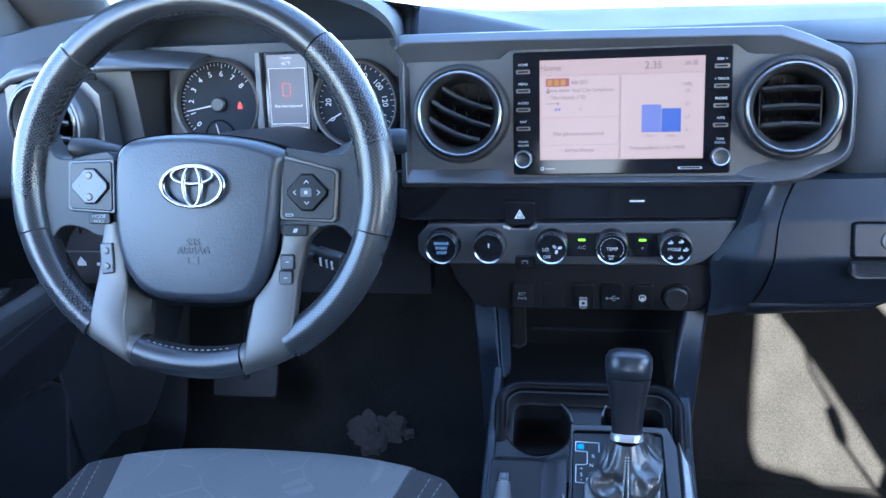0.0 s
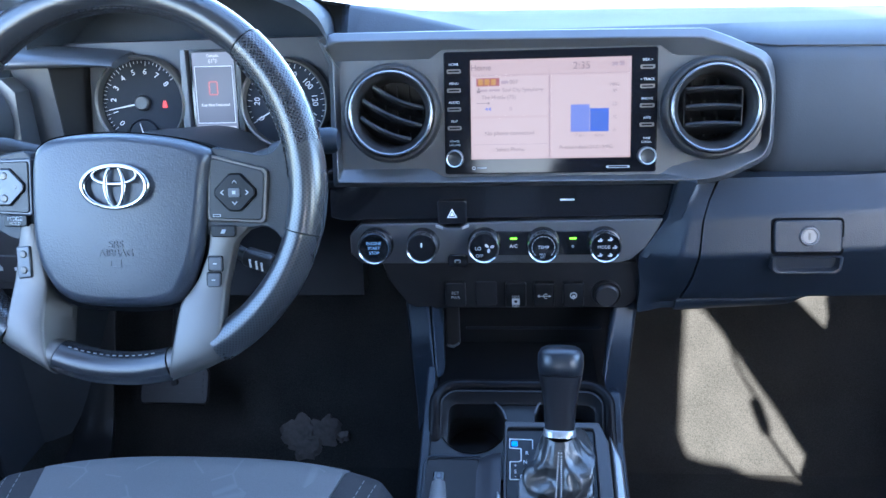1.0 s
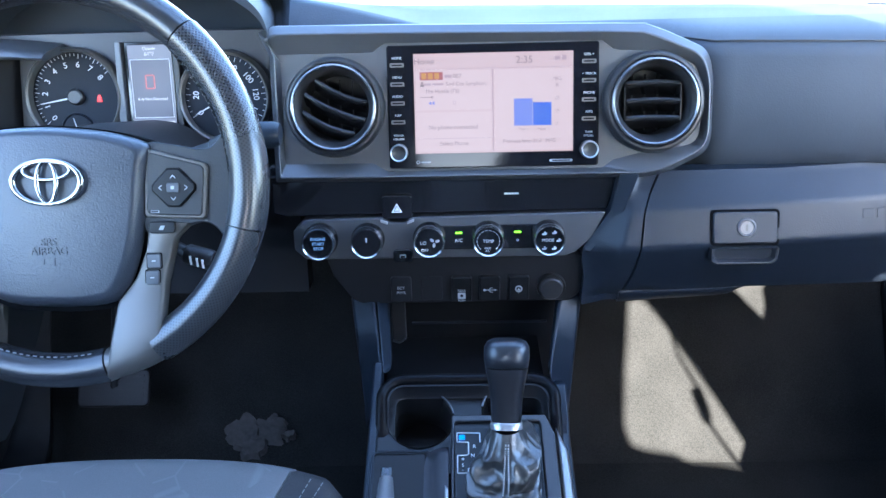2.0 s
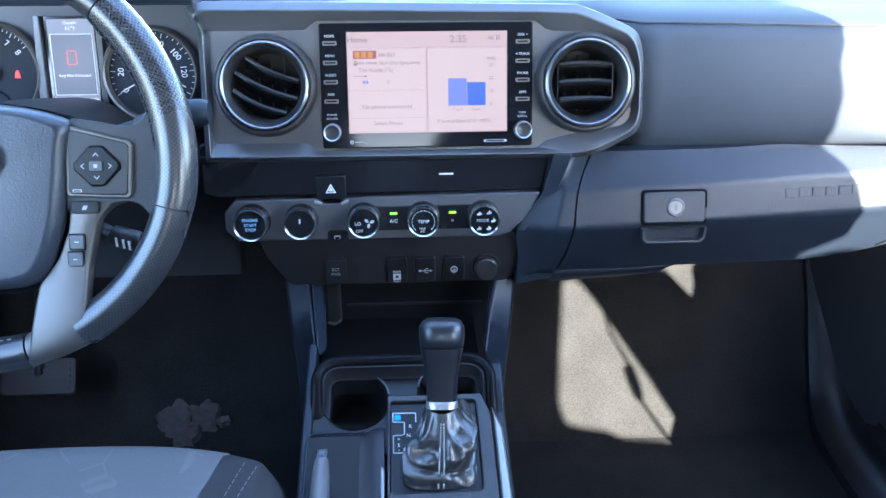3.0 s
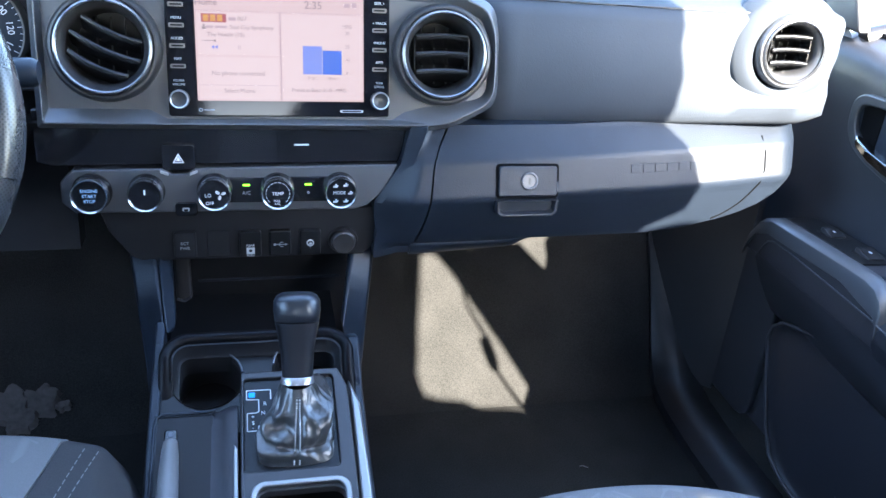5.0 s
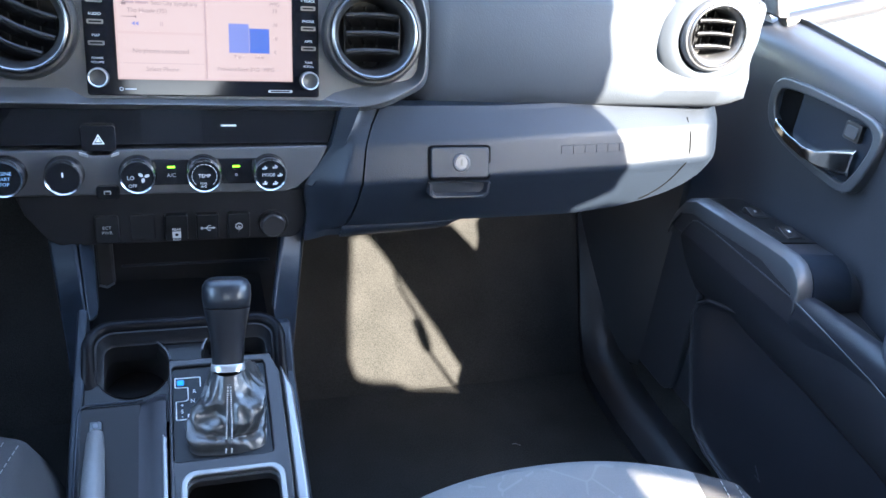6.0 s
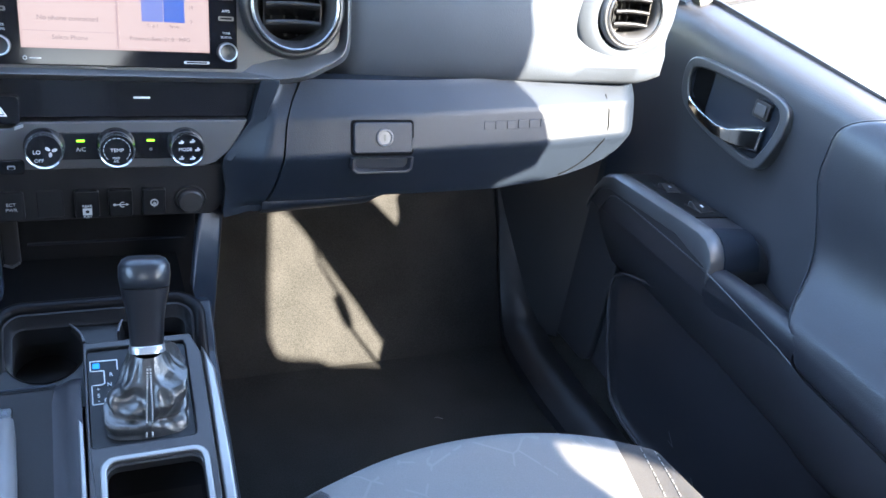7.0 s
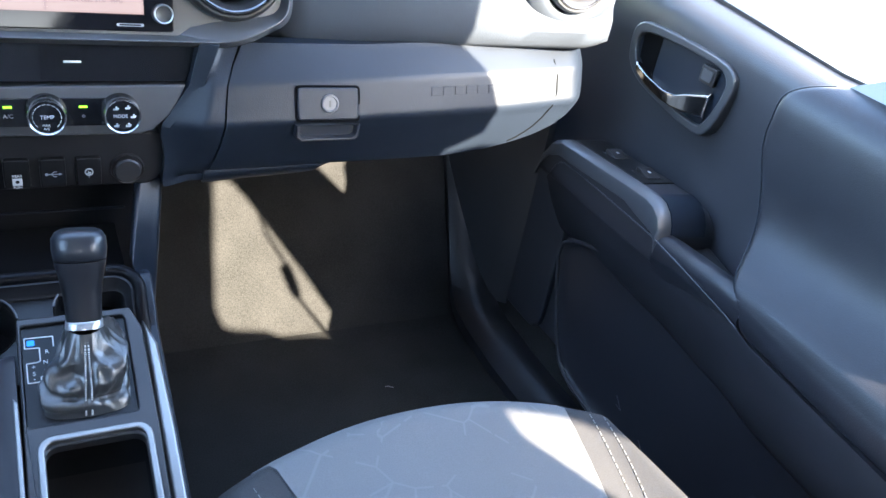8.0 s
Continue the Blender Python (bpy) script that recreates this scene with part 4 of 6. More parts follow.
stalk(-1), stalk(1)
part("stalk_end", lathe([(0, 0.010), (0.010, 0.009), (0.0125, 0.004), (0.0125, -0.010), (0, -0.012)], Matrix.Translation((-0.216, 0.658, 0.636)) @ Matrix.Rotation(radians(90), 4, "Y"), 24), M_LOWER, dash, "grey stalk end")

# ---- steering wheel ----
wheel = thing("steering_wheel", "black leather steering wheel with silver lower spokes", "steering wheel", at=(-0.381, 0.555, 0.626))
RR = 0.1675


def rim(a0, a1, r, material, name, label=""):
    n = max(6, int(abs(a1 - a0) / 4))
    rows = []
    for i in range(n + 1):
        a = radians(a0 + (a1 - a0) * i / n)
        flat = 0.952 if math.sin(a) < 0 else 1.0
        c = Vector((RR * math.cos(a), RR * math.sin(a) * flat, 0))
        e = Vector((math.cos(a), math.sin(a), 0))
        rows.append([WP @ (c + e * (r * math.cos(b)) + Vector((0, 0, 1.12 * r * math.sin(b)))) for b in [2 * math.pi * k / 20 for k in range(20)]])
    return part(name, loft(rows), material, wheel, label, smooth=60)


def rim_uv(ob, flat=False):
    """Lay the leather's pattern along the rim (or flat on a spoke), in metres, rows at 45 degrees."""
    layer, back = ob.data.uv_layers.new(name="leather"), WP.inverted()
    for loop in ob.data.loops:
        q = back @ ob.data.vertices[loop.vertex_index].co
        a = math.atan2(q.y, q.x) % (2 * math.pi) if q.x < 0 else math.atan2(q.y, q.x)
        u, v = (q.x, q.y) if flat else (a * RR, 0.0165 * math.atan2(RR - math.hypot(q.x, q.y), q.z))
        layer.data[loop.index].uv = (0.7071 * (u + v), 0.7071 * (v - u))
    return ob


rim(47, 133, 0.0155, M_LEATHER, "rim_top", "smooth black leather rim")
rim_uv(rim(-14, 46.4, 0.0165, M_PERF, "rim_grip", "perforated black leather rim"))
rim_uv(rim(133.6, 194, 0.0165, M_PERF, "rim_grip", "perforated black leather rim"))
rim_uv(rim(-59.5, -14.4, 0.0160, M_PERF, "rim_grip", "perforated black leather rim"))
rim_uv(rim(194.4, 231.5, 0.0160, M_PERF, "rim_grip", "perforated black leather rim"))
rim(248.4, 284.6, 0.0150, M_LEATHER, "rim_bottom", "smooth black leather rim")
rim(231.9, 248.0, 0.0140, M_SILVER, "spoke_rim", "satin silver rim section")
rim(285.0, 300.1, 0.0140, M_SILVER, "spoke_rim", "satin silver rim section")
hub_shape = [(-0.0775, 0.0075), (-0.0755, 0.030), (-0.0707, 0.0390), (-0.0565, 0.0460), (-0.0069, 0.0500), (0.0465, 0.0452), (0.0800, 0.0365), (0.0895, 0.0300), (0.0850, 0.0140), (0.0815, -0.020), (0.0765, -0.0538),
             (0.0650, -0.0880), (0.0510, -0.1035), (-0.0009, -0.1055), (-0.0500, -0.1010), (-0.0700, -0.0760), (-0.0770, -0.050), (-0.0780, -0.0338)]


def dome(shape, z0, h, M, inset=0.02, steps=5):
    c = Vector((sum(p[0] for p in shape) / len(shape), sum(p[1] for p in shape) / len(shape)))
    rings = []
    for i in range(steps + 1):
        a = math.pi / 2 * i / steps
        k = 1 - inset * 8 * (1 - math.cos(a))
        rings.append([M @ Vector((c.x + (p[0] - c.x) * k, c.y + (p[1] - c.y) * k, z0 + h * math.sin(a))) for p in shape])
    return loft([[M @ Vector((p[0], p[1], z0 - 0.03)) for p in shape]] + rings)


def rounded(shape, n=3):
    out = list(shape)
    for _ in range(n):
        nxt = []
        for i, p in enumerate(out):
            q = out[(i + 1) % len(out)]
            nxt += [(0.75 * p[0] + 0.25 * q[0], 0.75 * p[1] + 0.25 * q[1]), (0.25 * p[0] + 0.75 * q[0], 0.25 * p[1] + 0.75 * q[1])]
        out = nxt
    return out


M_WEB = mat("spoke_leather", (0.030, 0.031, 0.035), 0.46, vary=0.12, bump=0.35, bscale=700, spec=0.4)
M_BAG = mat("airbag_vinyl", (0.034, 0.038, 0.050), 0.34, vary=0.12, bump=0.45, bscale=650, spec=0.55)
part("airbag_cover", dome(rounded(hub_shape, 2), -0.004, 0.021, WP, 0.017, 9), M_BAG, wheel, "dark grey grained airbag cover", smooth=60)
# black rim painted as the shade between cover and wheel
part("airbag_gap_shade", plate([(x * 1.025, y * 1.025 - 0.0006) for x, y in rounded(hub_shape, 2)], -0.020, 0.0025, WP), M_GAP_SHADE, wheel, "black rim as the shade in the gap round the airbag cover")
for ex, ey, cy, wide, thin in ((0.0306, 0.0188, 0.0020, 0.0029, 0.0017), (0.0088, 0.0180, 0.0020, 0.0022, 0.0012), (0.0210, 0.0078, 0.0114, 0.0014, 0.0020)):
    turn = [2 * math.pi * i / 56 for i in range(56)]
    pts = [WP @ Vector((0.005 + 0.93 * ex * math.cos(b), cy + 0.97 * ey * math.sin(b), 0.0212)) for b in turn]
    part("emblem_ring", tube(pts, [thin + (wide - thin) * math.cos(b) ** 2 for b in turn], 10, True), M_KNOB, wheel, "chrome oval emblem", smooth=70)
for i, w in enumerate(("SRS", "AIRBAG")):
    text(w, 0.0090, at(WP, 0.002, -0.0480 - 0.0075 * i, 0.0172), M_BAG, wheel, depth=0.0006)
part("airbag_mark", plate(rect(-0.0035, -0.0675, 0.0065, -0.0610), 0.015, 0.0177, WP, [rect(-0.0026, -0.0666, 0.0056, -0.0619)]), M_BAG, wheel)
SPOKES = {
    -1: ([(-0.0900, -0.0300), (-0.0942, -0.0492), (-0.1000, -0.0900), (-0.1046, -0.1332), (-0.1040, -0.1400)], [(-0.0775, -0.0300), (-0.0735, -0.0543), (-0.0685, -0.0801), (-0.0700, -0.1200), (-0.0640, -0.1640)],
         [(-0.0690, -0.0850), (-0.0560, -0.0995), (-0.0575, -0.1200), (-0.0600, -0.1450)]),
    1: ([(0.1170, -0.0340), (0.1035, -0.0470), (0.0945, -0.0833), (0.0910, -0.1400), (0.0900, -0.1500)], [(0.0820, -0.0340), (0.0790, -0.0560), (0.0700, -0.0790), (0.0535, -0.1000), (0.0430, -0.1690)],
        [(0.0560, -0.0980), (0.0480, -0.1060), (0.0440, -0.1250), (0.0370, -0.1500)]),
}


def along(points, k):
    """Point at the share k of a polyline's length."""
    d = [0.0]
    for a, b in zip(points, points[1:]):
        d.append(d[-1] + math.dist(a, b))
    return float(np.interp(k * d[-1], d, [q[0] for q in points])), float(np.interp(k * d[-1], d, [q[1] for q in points]))


def silver_spoke(s):
    """Flat satin plate that climbs onto the rim, with a deeper return beside it."""
    outer, inner, back = SPOKES[s]
    rings, edge = [], []
    for i in range(25):
        k = i / 24
        c = min(1.0, max(0.0, (k - 0.35) / 0.53))
        z = 0.0065 + 0.0105 * c * c * (3 - 2 * c) - (0.010 * max(0.0, (k - 0.93) / 0.07) ** 2)
        a, b = Vector((*along(outer, k), 0)), Vector((*along(inner, k), 0))
        rings.append([WP @ (a.lerp(b, q) + Vector((0, 0, z + dz))) for q, dz in ((0.0, -0.014), (0.0, -0.0022), (0.03, -0.0005), (0.08, 0.0), (0.5, 0.0006), (0.92, 0.0), (0.97, -0.0005), (1.0, -0.0022), (1.0, -0.014))])
        edge.append((b, z))
    ob = part("silver_spoke", loft(rings), M_SILVER, wheel, "satin silver spoke", smooth=50)
    rows = []
    for i in range(13):
        b, z = edge[8 + int(16 * i / 13)]
        x, y = along(back, i / 12)
        rows.append([WP @ Vector((b.x, b.y, z - 0.0026)), WP @ (Vector((b.x, b.y, z - 0.0035)).lerp(Vector((x, y, -0.012)), 0.5)), WP @ Vector((x, y, -0.012)), WP @ Vector((x, y, -0.020)), WP @ Vector((b.x, b.y, -0.012))])
    part("spoke_return", loft(rows), M_SILVER, ob, "bevelled inner side", smooth=30)
    return ob


for s in (-1, 1):
    up = rounded([(s * 0.074, 0.036), (s * 0.105, 0.032), (s * 0.131, 0.026), (s * 0.143, 0.034), (s * 0.151, 0.055), (s * 0.158, 0.066), (s * 0.166, 0.050), (s * 0.168, 0.0), (s * 0.164, -0.045), (s * 0.156, -0.064),
                  (s * 0.149, -0.058), (s * 0.143, -0.042), (s * 0.132, -0.033), (s * 0.112, -0.036), (s * 0.100, -0.044), (s * 0.074, -0.046)], 2)
    rim_uv(part("upper_spoke", plate(up if s > 0 else up[::-1], -0.022, 0.0045, WP), M_WEB, wheel, "grained leather web of the spoke", 0.007), True)
    silver_spoke(s)
    px, py = (0.1065, -0.0045) if s > 0 else (-0.1003, 0.0025)
    if s > 0:
        pad_shape = [(0.0845, 0.0235), (0.0870, 0.0250), (0.1290, 0.0140), (0.1318, 0.0110), (0.1292, -0.0265), (0.1265, -0.0285), (0.0845, -0.0265), (0.0825, -0.0240)]
    else:
        pad_shape = [(-0.0790, 0.0235), (-0.0810, 0.0250), (-0.1190, 0.0242), (-0.1212, 0.0220), (-0.1228, -0.0150), (-0.1205, -0.0178), (-0.0815, -0.0205), (-0.0795, -0.0185)]
    frame_shape = [(px + (x - px) * 1.11, py + (y - py) * 1.11) for x, y in pad_shape]
    part("pod_frame", plate(frame_shape, -0.006, 0.0085, WP), M_SILVER if s > 0 else M_TRIM, wheel, "satin frame round the switches", 0.0022)
    pod = part("switch_pod", plate(pad_shape, 0.0, 0.0098, WP), M_BLACK, wheel, "black switch pod", 0.0012)
    dia = [(px - 0.0175, py + 0.0025), (px - 0.0175, py - 0.0025), (px - 0.005, py - 0.0155), (px + 0.005, py - 0.0155), (px + 0.0175, py - 0.0025), (px + 0.0175, py + 0.0025), (px + 0.005, py + 0.0155), (px - 0.005, py + 0.0155)]
    # black outline plate, the pad's surrounding shade put into colour
    part("pad_gap_shade", plate([(px + (x - px) * 1.06, py + (y - py) * 1.06) for x, y in dia], 0.0090, 0.0102, WP), M_GAP_SHADE, pod)
    part("direction_pad", plate(dia, 0.0095, 0.0125, WP), M_TRIM if s < 0 else M_GATE, pod, "grey direction pad" if s < 0 else "black direction pad", 0.001)
    for k in range(4):
        q = at(WP, px, py, 0, 90 * k)
        reach = 0.0125 if k % 2 == 0 else 0.0108
        part("arrow", plate([(reach - 0.0034, -0.0021), (reach - 0.0024, -0.0021), (reach, 0), (reach - 0.0024, 0.0021), (reach - 0.0034, 0.0021), (reach - 0.0012, 0)], 0.0125, 0.0128, q), M_LABEL if s > 0 else M_SILVER, pod)
    if s > 0:
        part("centre_key", plate(rect(px - 0.0052, py - 0.0040, px + 0.0052, py + 0.0040, 0.0012), 0.0125, 0.0140, WP), M_TRIM, pod, "", 0.0006)
        part("centre_mark", plate(rect(px - 0.0014, py - 0.0014, px + 0.0014, py + 0.0014), 0.0140, 0.0143, WP), M_LABEL, pod)
        part("back_mark", plate(rect(px - 0.0205, py - 0.0208, px - 0.0135, py - 0.0184), 0.0098, 0.0101, WP, [rect(px - 0.0200, py - 0.0203, px - 0.0142, py - 0.0190)]), M_LABEL, pod)
    else:
        for k in (0, 2):
            q = at(WP, px, py, 0, 90 * k + 90)
            part("stud", lathe([(0, 0.0140), (0.0028, 0.0135), (0.0036, 0.0125)], q @ Matrix.Translation((0.0098, 0, 0)), 16), M_SILVER, pod)
    kx, ky = (0.0948, -0.0376) if s > 0 else (-0.0926, -0.0270)
    small = part("mode_key", plate(rect(kx - 0.0108, ky - 0.0050, kx + 0.0108, ky + 0.0050, 0.0022), 0.004, 0.0105, WP), M_GATE, wheel, "small black key", 0.001)
    if s < 0:
        text("MODE", 0.0048, at(WP, kx, ky + 0.0018, 0.0107), M_LABEL, small)
        text("HOLD", 0.0038, at(WP, kx, ky - 0.0024, 0.0107), M_LABEL, small)
        rocker = part("rocker", plate([(-0.0945, -0.0500), (-0.0815, -0.0490), (-0.0805, -0.0770), (-0.0930, -0.0785)], 0.004, 0.0095, WP), M_TRIM, wheel, "grey volume rocker", 0.0015)
        for y in (-0.0565, -0.0705):
            part("stud", lathe([(0, 0.0112), (0.0026, 0.0108), (0.0034, 0.0095)], at(WP, -0.0872, y), 16), M_SILVER, rocker)
    else:
        part("voice_mark", plate([(0.0925, -0.0395), (0.0960, -0.0395), (0.0975, -0.0360), (0.0940, -0.0360)], 0.0105, 0.0109, WP), M_LABEL, small)
        for cx, cy in ((0.0862, -0.0656), (0.0844, -0.0797)):
            # slightly larger black plate behind each key gives its gap the shade
            part("cruise_gap_shade", plate(rect(cx - 0.0066, cy - 0.0068, cx + 0.0066, cy + 0.0068, 0.0015), 0.004, 0.0076, WP), M_GAP_SHADE, wheel)
            part("cruise_key", plate(rect(cx - 0.0058, cy - 0.0060, cx + 0.0058, cy + 0.0060, 0.0015), 0.004, 0.0092, WP), M_TRIM, wheel, "grey cruise key", 0.0010)
            part("cruise_mark", plate(rect(cx - 0.0016, cy - 0.0004, cx + 0.0016, cy + 0.0004), 0.0092, 0.0095, WP), M_LABEL, wheel)
# stitching along the inner side of the rim
for a0, a1 in ((50, 130), (251, 282), (136, 175)):
    for i in range(int((a1 - a0) / 2.2)):
        a = radians(a0 + 2.2 * i)
        p = WP @ Vector(((RR - 0.0135) * math.cos(a), (RR - 0.0135) * math.sin(a) * (0.952 if a > 3.2 else 1), 0.0085))
        q = WP @ Vector(((RR - 0.0135) * math.cos(a + 0.02), (RR - 0.0135) * math.sin(a + 0.02) * (0.952 if a > 3.2 else 1), 0.0085))
        part("stitch", tube([p, q], 0.0006, 5), M_THREAD if a0 != 50 else M_LEATHER, wheel, smooth=0)

# crossed lacing along the inner edge of the grips
for a0, a1 in ((134, 178), (3, 45)):
    for i in range(int((a1 - a0) / 2.4)):
        a = radians(a0 + 2.4 * i)
        for da in (0.0, 0.036):
            p = WP @ Vector(((RR - 0.0150) * math.cos(a + da), (RR - 0.0150) * math.sin(a + da), 0.0085))
            q = WP @ Vector(((RR - 0.0172) * math.cos(a + 0.036 - da), (RR - 0.0172) * math.sin(a + 0.036 - da), 0.0020))
            part("lacing", tube([p, q], 0.0007, 5), M_BLACK, wheel, smooth=0)

# driver's switches low on the left, and the cruise stalk
switch_bank = thing("driver_switch_bank", "black panel of small switches beside the steering column", "switch panel", at=(-0.67, 0.765, 0.48))
BP = tilted((-0.668, 0.762, 0.48), 6)
part("panel", plate(rect(-0.062, -0.055, 0.050, 0.052, 0.006), -0.01, 0.0, BP), M_BLACK, switch_bank, "", 0.002)
part("switch", plate(rect(-0.026, 0.012, 0.008, 0.045, 0.003), 0.0, 0.004, BP), M_BLACK, switch_bank, "", 0.0015)
part("switch_mark", plate(rect(-0.0115, 0.023, -0.0075, 0.034), 0.004, 0.0044, BP), M_LABEL, switch_bank)
part("switch", plate(rect(-0.030, -0.044, 0.045, -0.010, 0.003), 0.0, 0.004, BP), M_BLACK, switch_bank, "", 0.0015)
for x, w in ((-0.022, 0.008), (-0.003, 0.012), (0.024, 0.008)):
    part("switch_mark", plate(rect(x, -0.029, x + w, -0.025), 0.004, 0.0044, BP), M_LABEL, switch_bank)
part("switch_mark", plate([(-0.003, -0.025), (0.009, -0.025), (0.003, -0.017)], 0.004, 0.0044, BP), M_LABEL, switch_bank)
cruise = [Vector((-0.355, 0.65, 0.555)), Vector((-0.325, 0.637, 0.535)), Vector((-0.306, 0.628, 0.528)), Vector((-0.303, 0.627, 0.527)), Vector((-0.280, 0.62, 0.523)), Vector((-0.275, 0.619, 0.523))]
part("stalk", tube(cruise, [0.006, 0.0065, 0.007, 0.010, 0.0105, 0.008], 14), M_BLACK, dash, "black cruise stalk")
for k in (0.25, 0.55, 0.8):
    p = cruise[3].lerp(cruise[4], k)
    part("stalk_mark", box(p.x - 0.001, p.x + 0.001, p.y - 0.0112, p.y - 0.0104, p.z - 0.005, p.z + 0.004), M_INK, dash)

# ---- centre console ----
CO = tilted((0, 0.5, 0.315), 70)   # top of the console: local y runs forward and up
console = thing("centre_console", "dark centre console with cup holders and silver edged top", "console", at=(-0.03, 0.5, 0.0))


def slope_box(x0, x1, y0, y1, drop, z0=0.0, material=M_CONSOLE, name="body", bevel=0.003, label=""):
    bm = box(x0, x1, y0, y1, z0, 1)
    for v in bm.verts:
        if v.co.z > 0.9:
            v.co.z = 0.315 + (v.co.y - 0.5) * 0.364 - drop
    return part(name, bm, material, console, label, bevel)


slope_box(-0.128, 0.060, 0.0, 0.69, 0.075, label="dark console body")
slope_box(-0.136, -0.126, 0.0, 0.68, 0.012, material=M_LOWER, name="side_wall")
SIDEWAYS = Matrix(((0, 0, 1, 0.060), (0.9397, -0.342, 0, 0.5), (0.342, 0.9397, 0, 0.315), (0, 0, 0, 1)))
part("side_wall", plate([(-0.30, -0.30), (-0.30, -0.022), (0.098, -0.022), (0.112, -0.012), (0.150, -0.006), (0.165, -0.02), (0.165, -0.30)], 0, 0.012, SIDEWAYS), M_LOWER, console, "", 0.003)
top_outer = [(-0.0525, -0.30), (0.050, -0.30), (0.0545, -0.02), (0.054, 0.085), (0.046, 0.108), (-0.050, 0.108)]
tray_hole = rect(-0.036, -0.20, 0.042, -0.022, 0.010)
gate_hole = rect(-0.0470, -0.001, 0.040, 0.100, 0.004)
part("top_panel", plate(top_outer, -0.012, 0.0, CO, [tray_hole, gate_hole]), M_TOP, console, "graphite top panel", 0.002)
part("side_rail", plate([(0.0545, -0.30), (0.0665, -0.30), (0.068, -0.02), (0.066, 0.07), (0.056, 0.100), (0.056, 0.03)], -0.03, -0.006, CO), M_RAIL, console, "satin silver side rail", 0.004)
part("tray_rim", plate(rect(-0.0420, -0.206, 0.0480, -0.0130, 0.013), -0.004, 0.0045, CO, [rect(-0.0362, -0.20, 0.0422, -0.0190, 0.009)]), M_RAIL, console, "bright silver tray rim", 0.002)
part("tray_floor", plate(rect(-0.040, -0.21, 0.045, -0.018), -0.074, -0.070, CO), M_BLACK, console)
part("left_rail", plate([(-0.0565, -0.30), (-0.0525, -0.30), (-0.0525, 0.022), (-0.0565, 0.028)], -0.02, 0.003, CO), M_RAIL, console, "satin silver edge", 0.0015)
# parking brake panel on the driver's side, flat with a raised fold beside the shifter
part("brake_panel", plate(rect(-0.131, -0.30, -0.074, 0.072, 0.005), -0.045, -0.012, CO), M_CONSOLE, console, "dark flat panel round the lever", 0.004)
fold = [(-0.080, -0.0125), (-0.072, -0.0115), (-0.066, -0.007), (-0.060, -0.0035), (-0.0530, -0.003), (-0.0530, -0.03), (-0.080, -0.03)]
part("panel_fold", loft([[CO @ Vector((x, y, d - drop * (1 if d > -0.02 else 0))) for x, d in fold] for y, drop in ((-0.30, 0), (0.055, 0), (0.066, 0.001), (0.073, 0.003), (0.077, 0.008))]), M_SATIN, console, "raised fold", smooth=60)
part("panel_lip", tube([CO @ Vector((x, y, -0.0112)) for x, y in ((-0.1298, -0.30), (-0.1298, 0.062), (-0.1280, 0.0695), (-0.1230, 0.0722), (-0.082, 0.0722), (-0.074, 0.0735))], 0.0016, 8), M_LOWER, console, "raised lip of the panel", smooth=60)
brake = thing("parking_brake_lever", "grey parking brake lever with a dark release button", "hand brake", at=(-0.113, 0.3, 0.30))
pts = [CO @ Vector((-0.1145 + 0.0006 * k, 0.043 - 0.052 * k, -0.016 + 0.010 * k)) for k in range(7)]
part("grip", tube(pts, [0.0078, 0.0098, 0.0105, 0.011, 0.012, 0.0125, 0.013], 18), mat("lever_grey", (0.13, 0.13, 0.135), 0.38, vary=0.08, bump=0.25), brake, "satin grey grip")
part("button", plate(rect(-0.1205, 0.0435, -0.1085, 0.0555, 0.003), -0.022, -0.010, CO), M_GLOSS, brake, "dark release button", 0.002)
part("button_face", plate(rect(-0.1165, 0.047, -0.1125, 0.052, 0.001), -0.0101, -0.0094, CO), M_TRIM, brake)
# cup holders in a recess with a stepped rounded surround
CUPS = ((-0.083, 0.114, 0.0345), (0.018, 0.122, 0.036))
part("cup_plate", plate([(-0.133, 0.050), (0.060, 0.050), (0.060, 0.152), (-0.133, 0.152)], -0.024, -0.0165, CO, [circle(x, y, r, 40) for x, y, r in CUPS]), M_GATE, console, "black cup holder insert", 0.001)
for cx, cy, r in CUPS:
    cup = part("cup_holder", lathe([(r, -0.004), (r * 1.03, -0.002), (r * 1.03, -0.006), (r * 0.985, -0.008), (r * 0.975, -0.016), (r * 0.94, -0.018), (r * 0.90, -0.068), (0, -0.070), (0, -0.073), (r, -0.072), (r, -0.004)], at(CO, cx, cy, -0.0125), 44), M_CUP, console, "round black cup holder")
    pts = [CO @ Vector((cx + r * 1.005 * math.cos(a), cy + r * 1.005 * math.sin(a), -0.0138)) for a in [math.pi * (0.04 + 0.92 * i / 24) for i in range(25)]]
    part("cup_rim", tube(pts, 0.0012, 8), M_TRIM, cup, "thin grey rim")


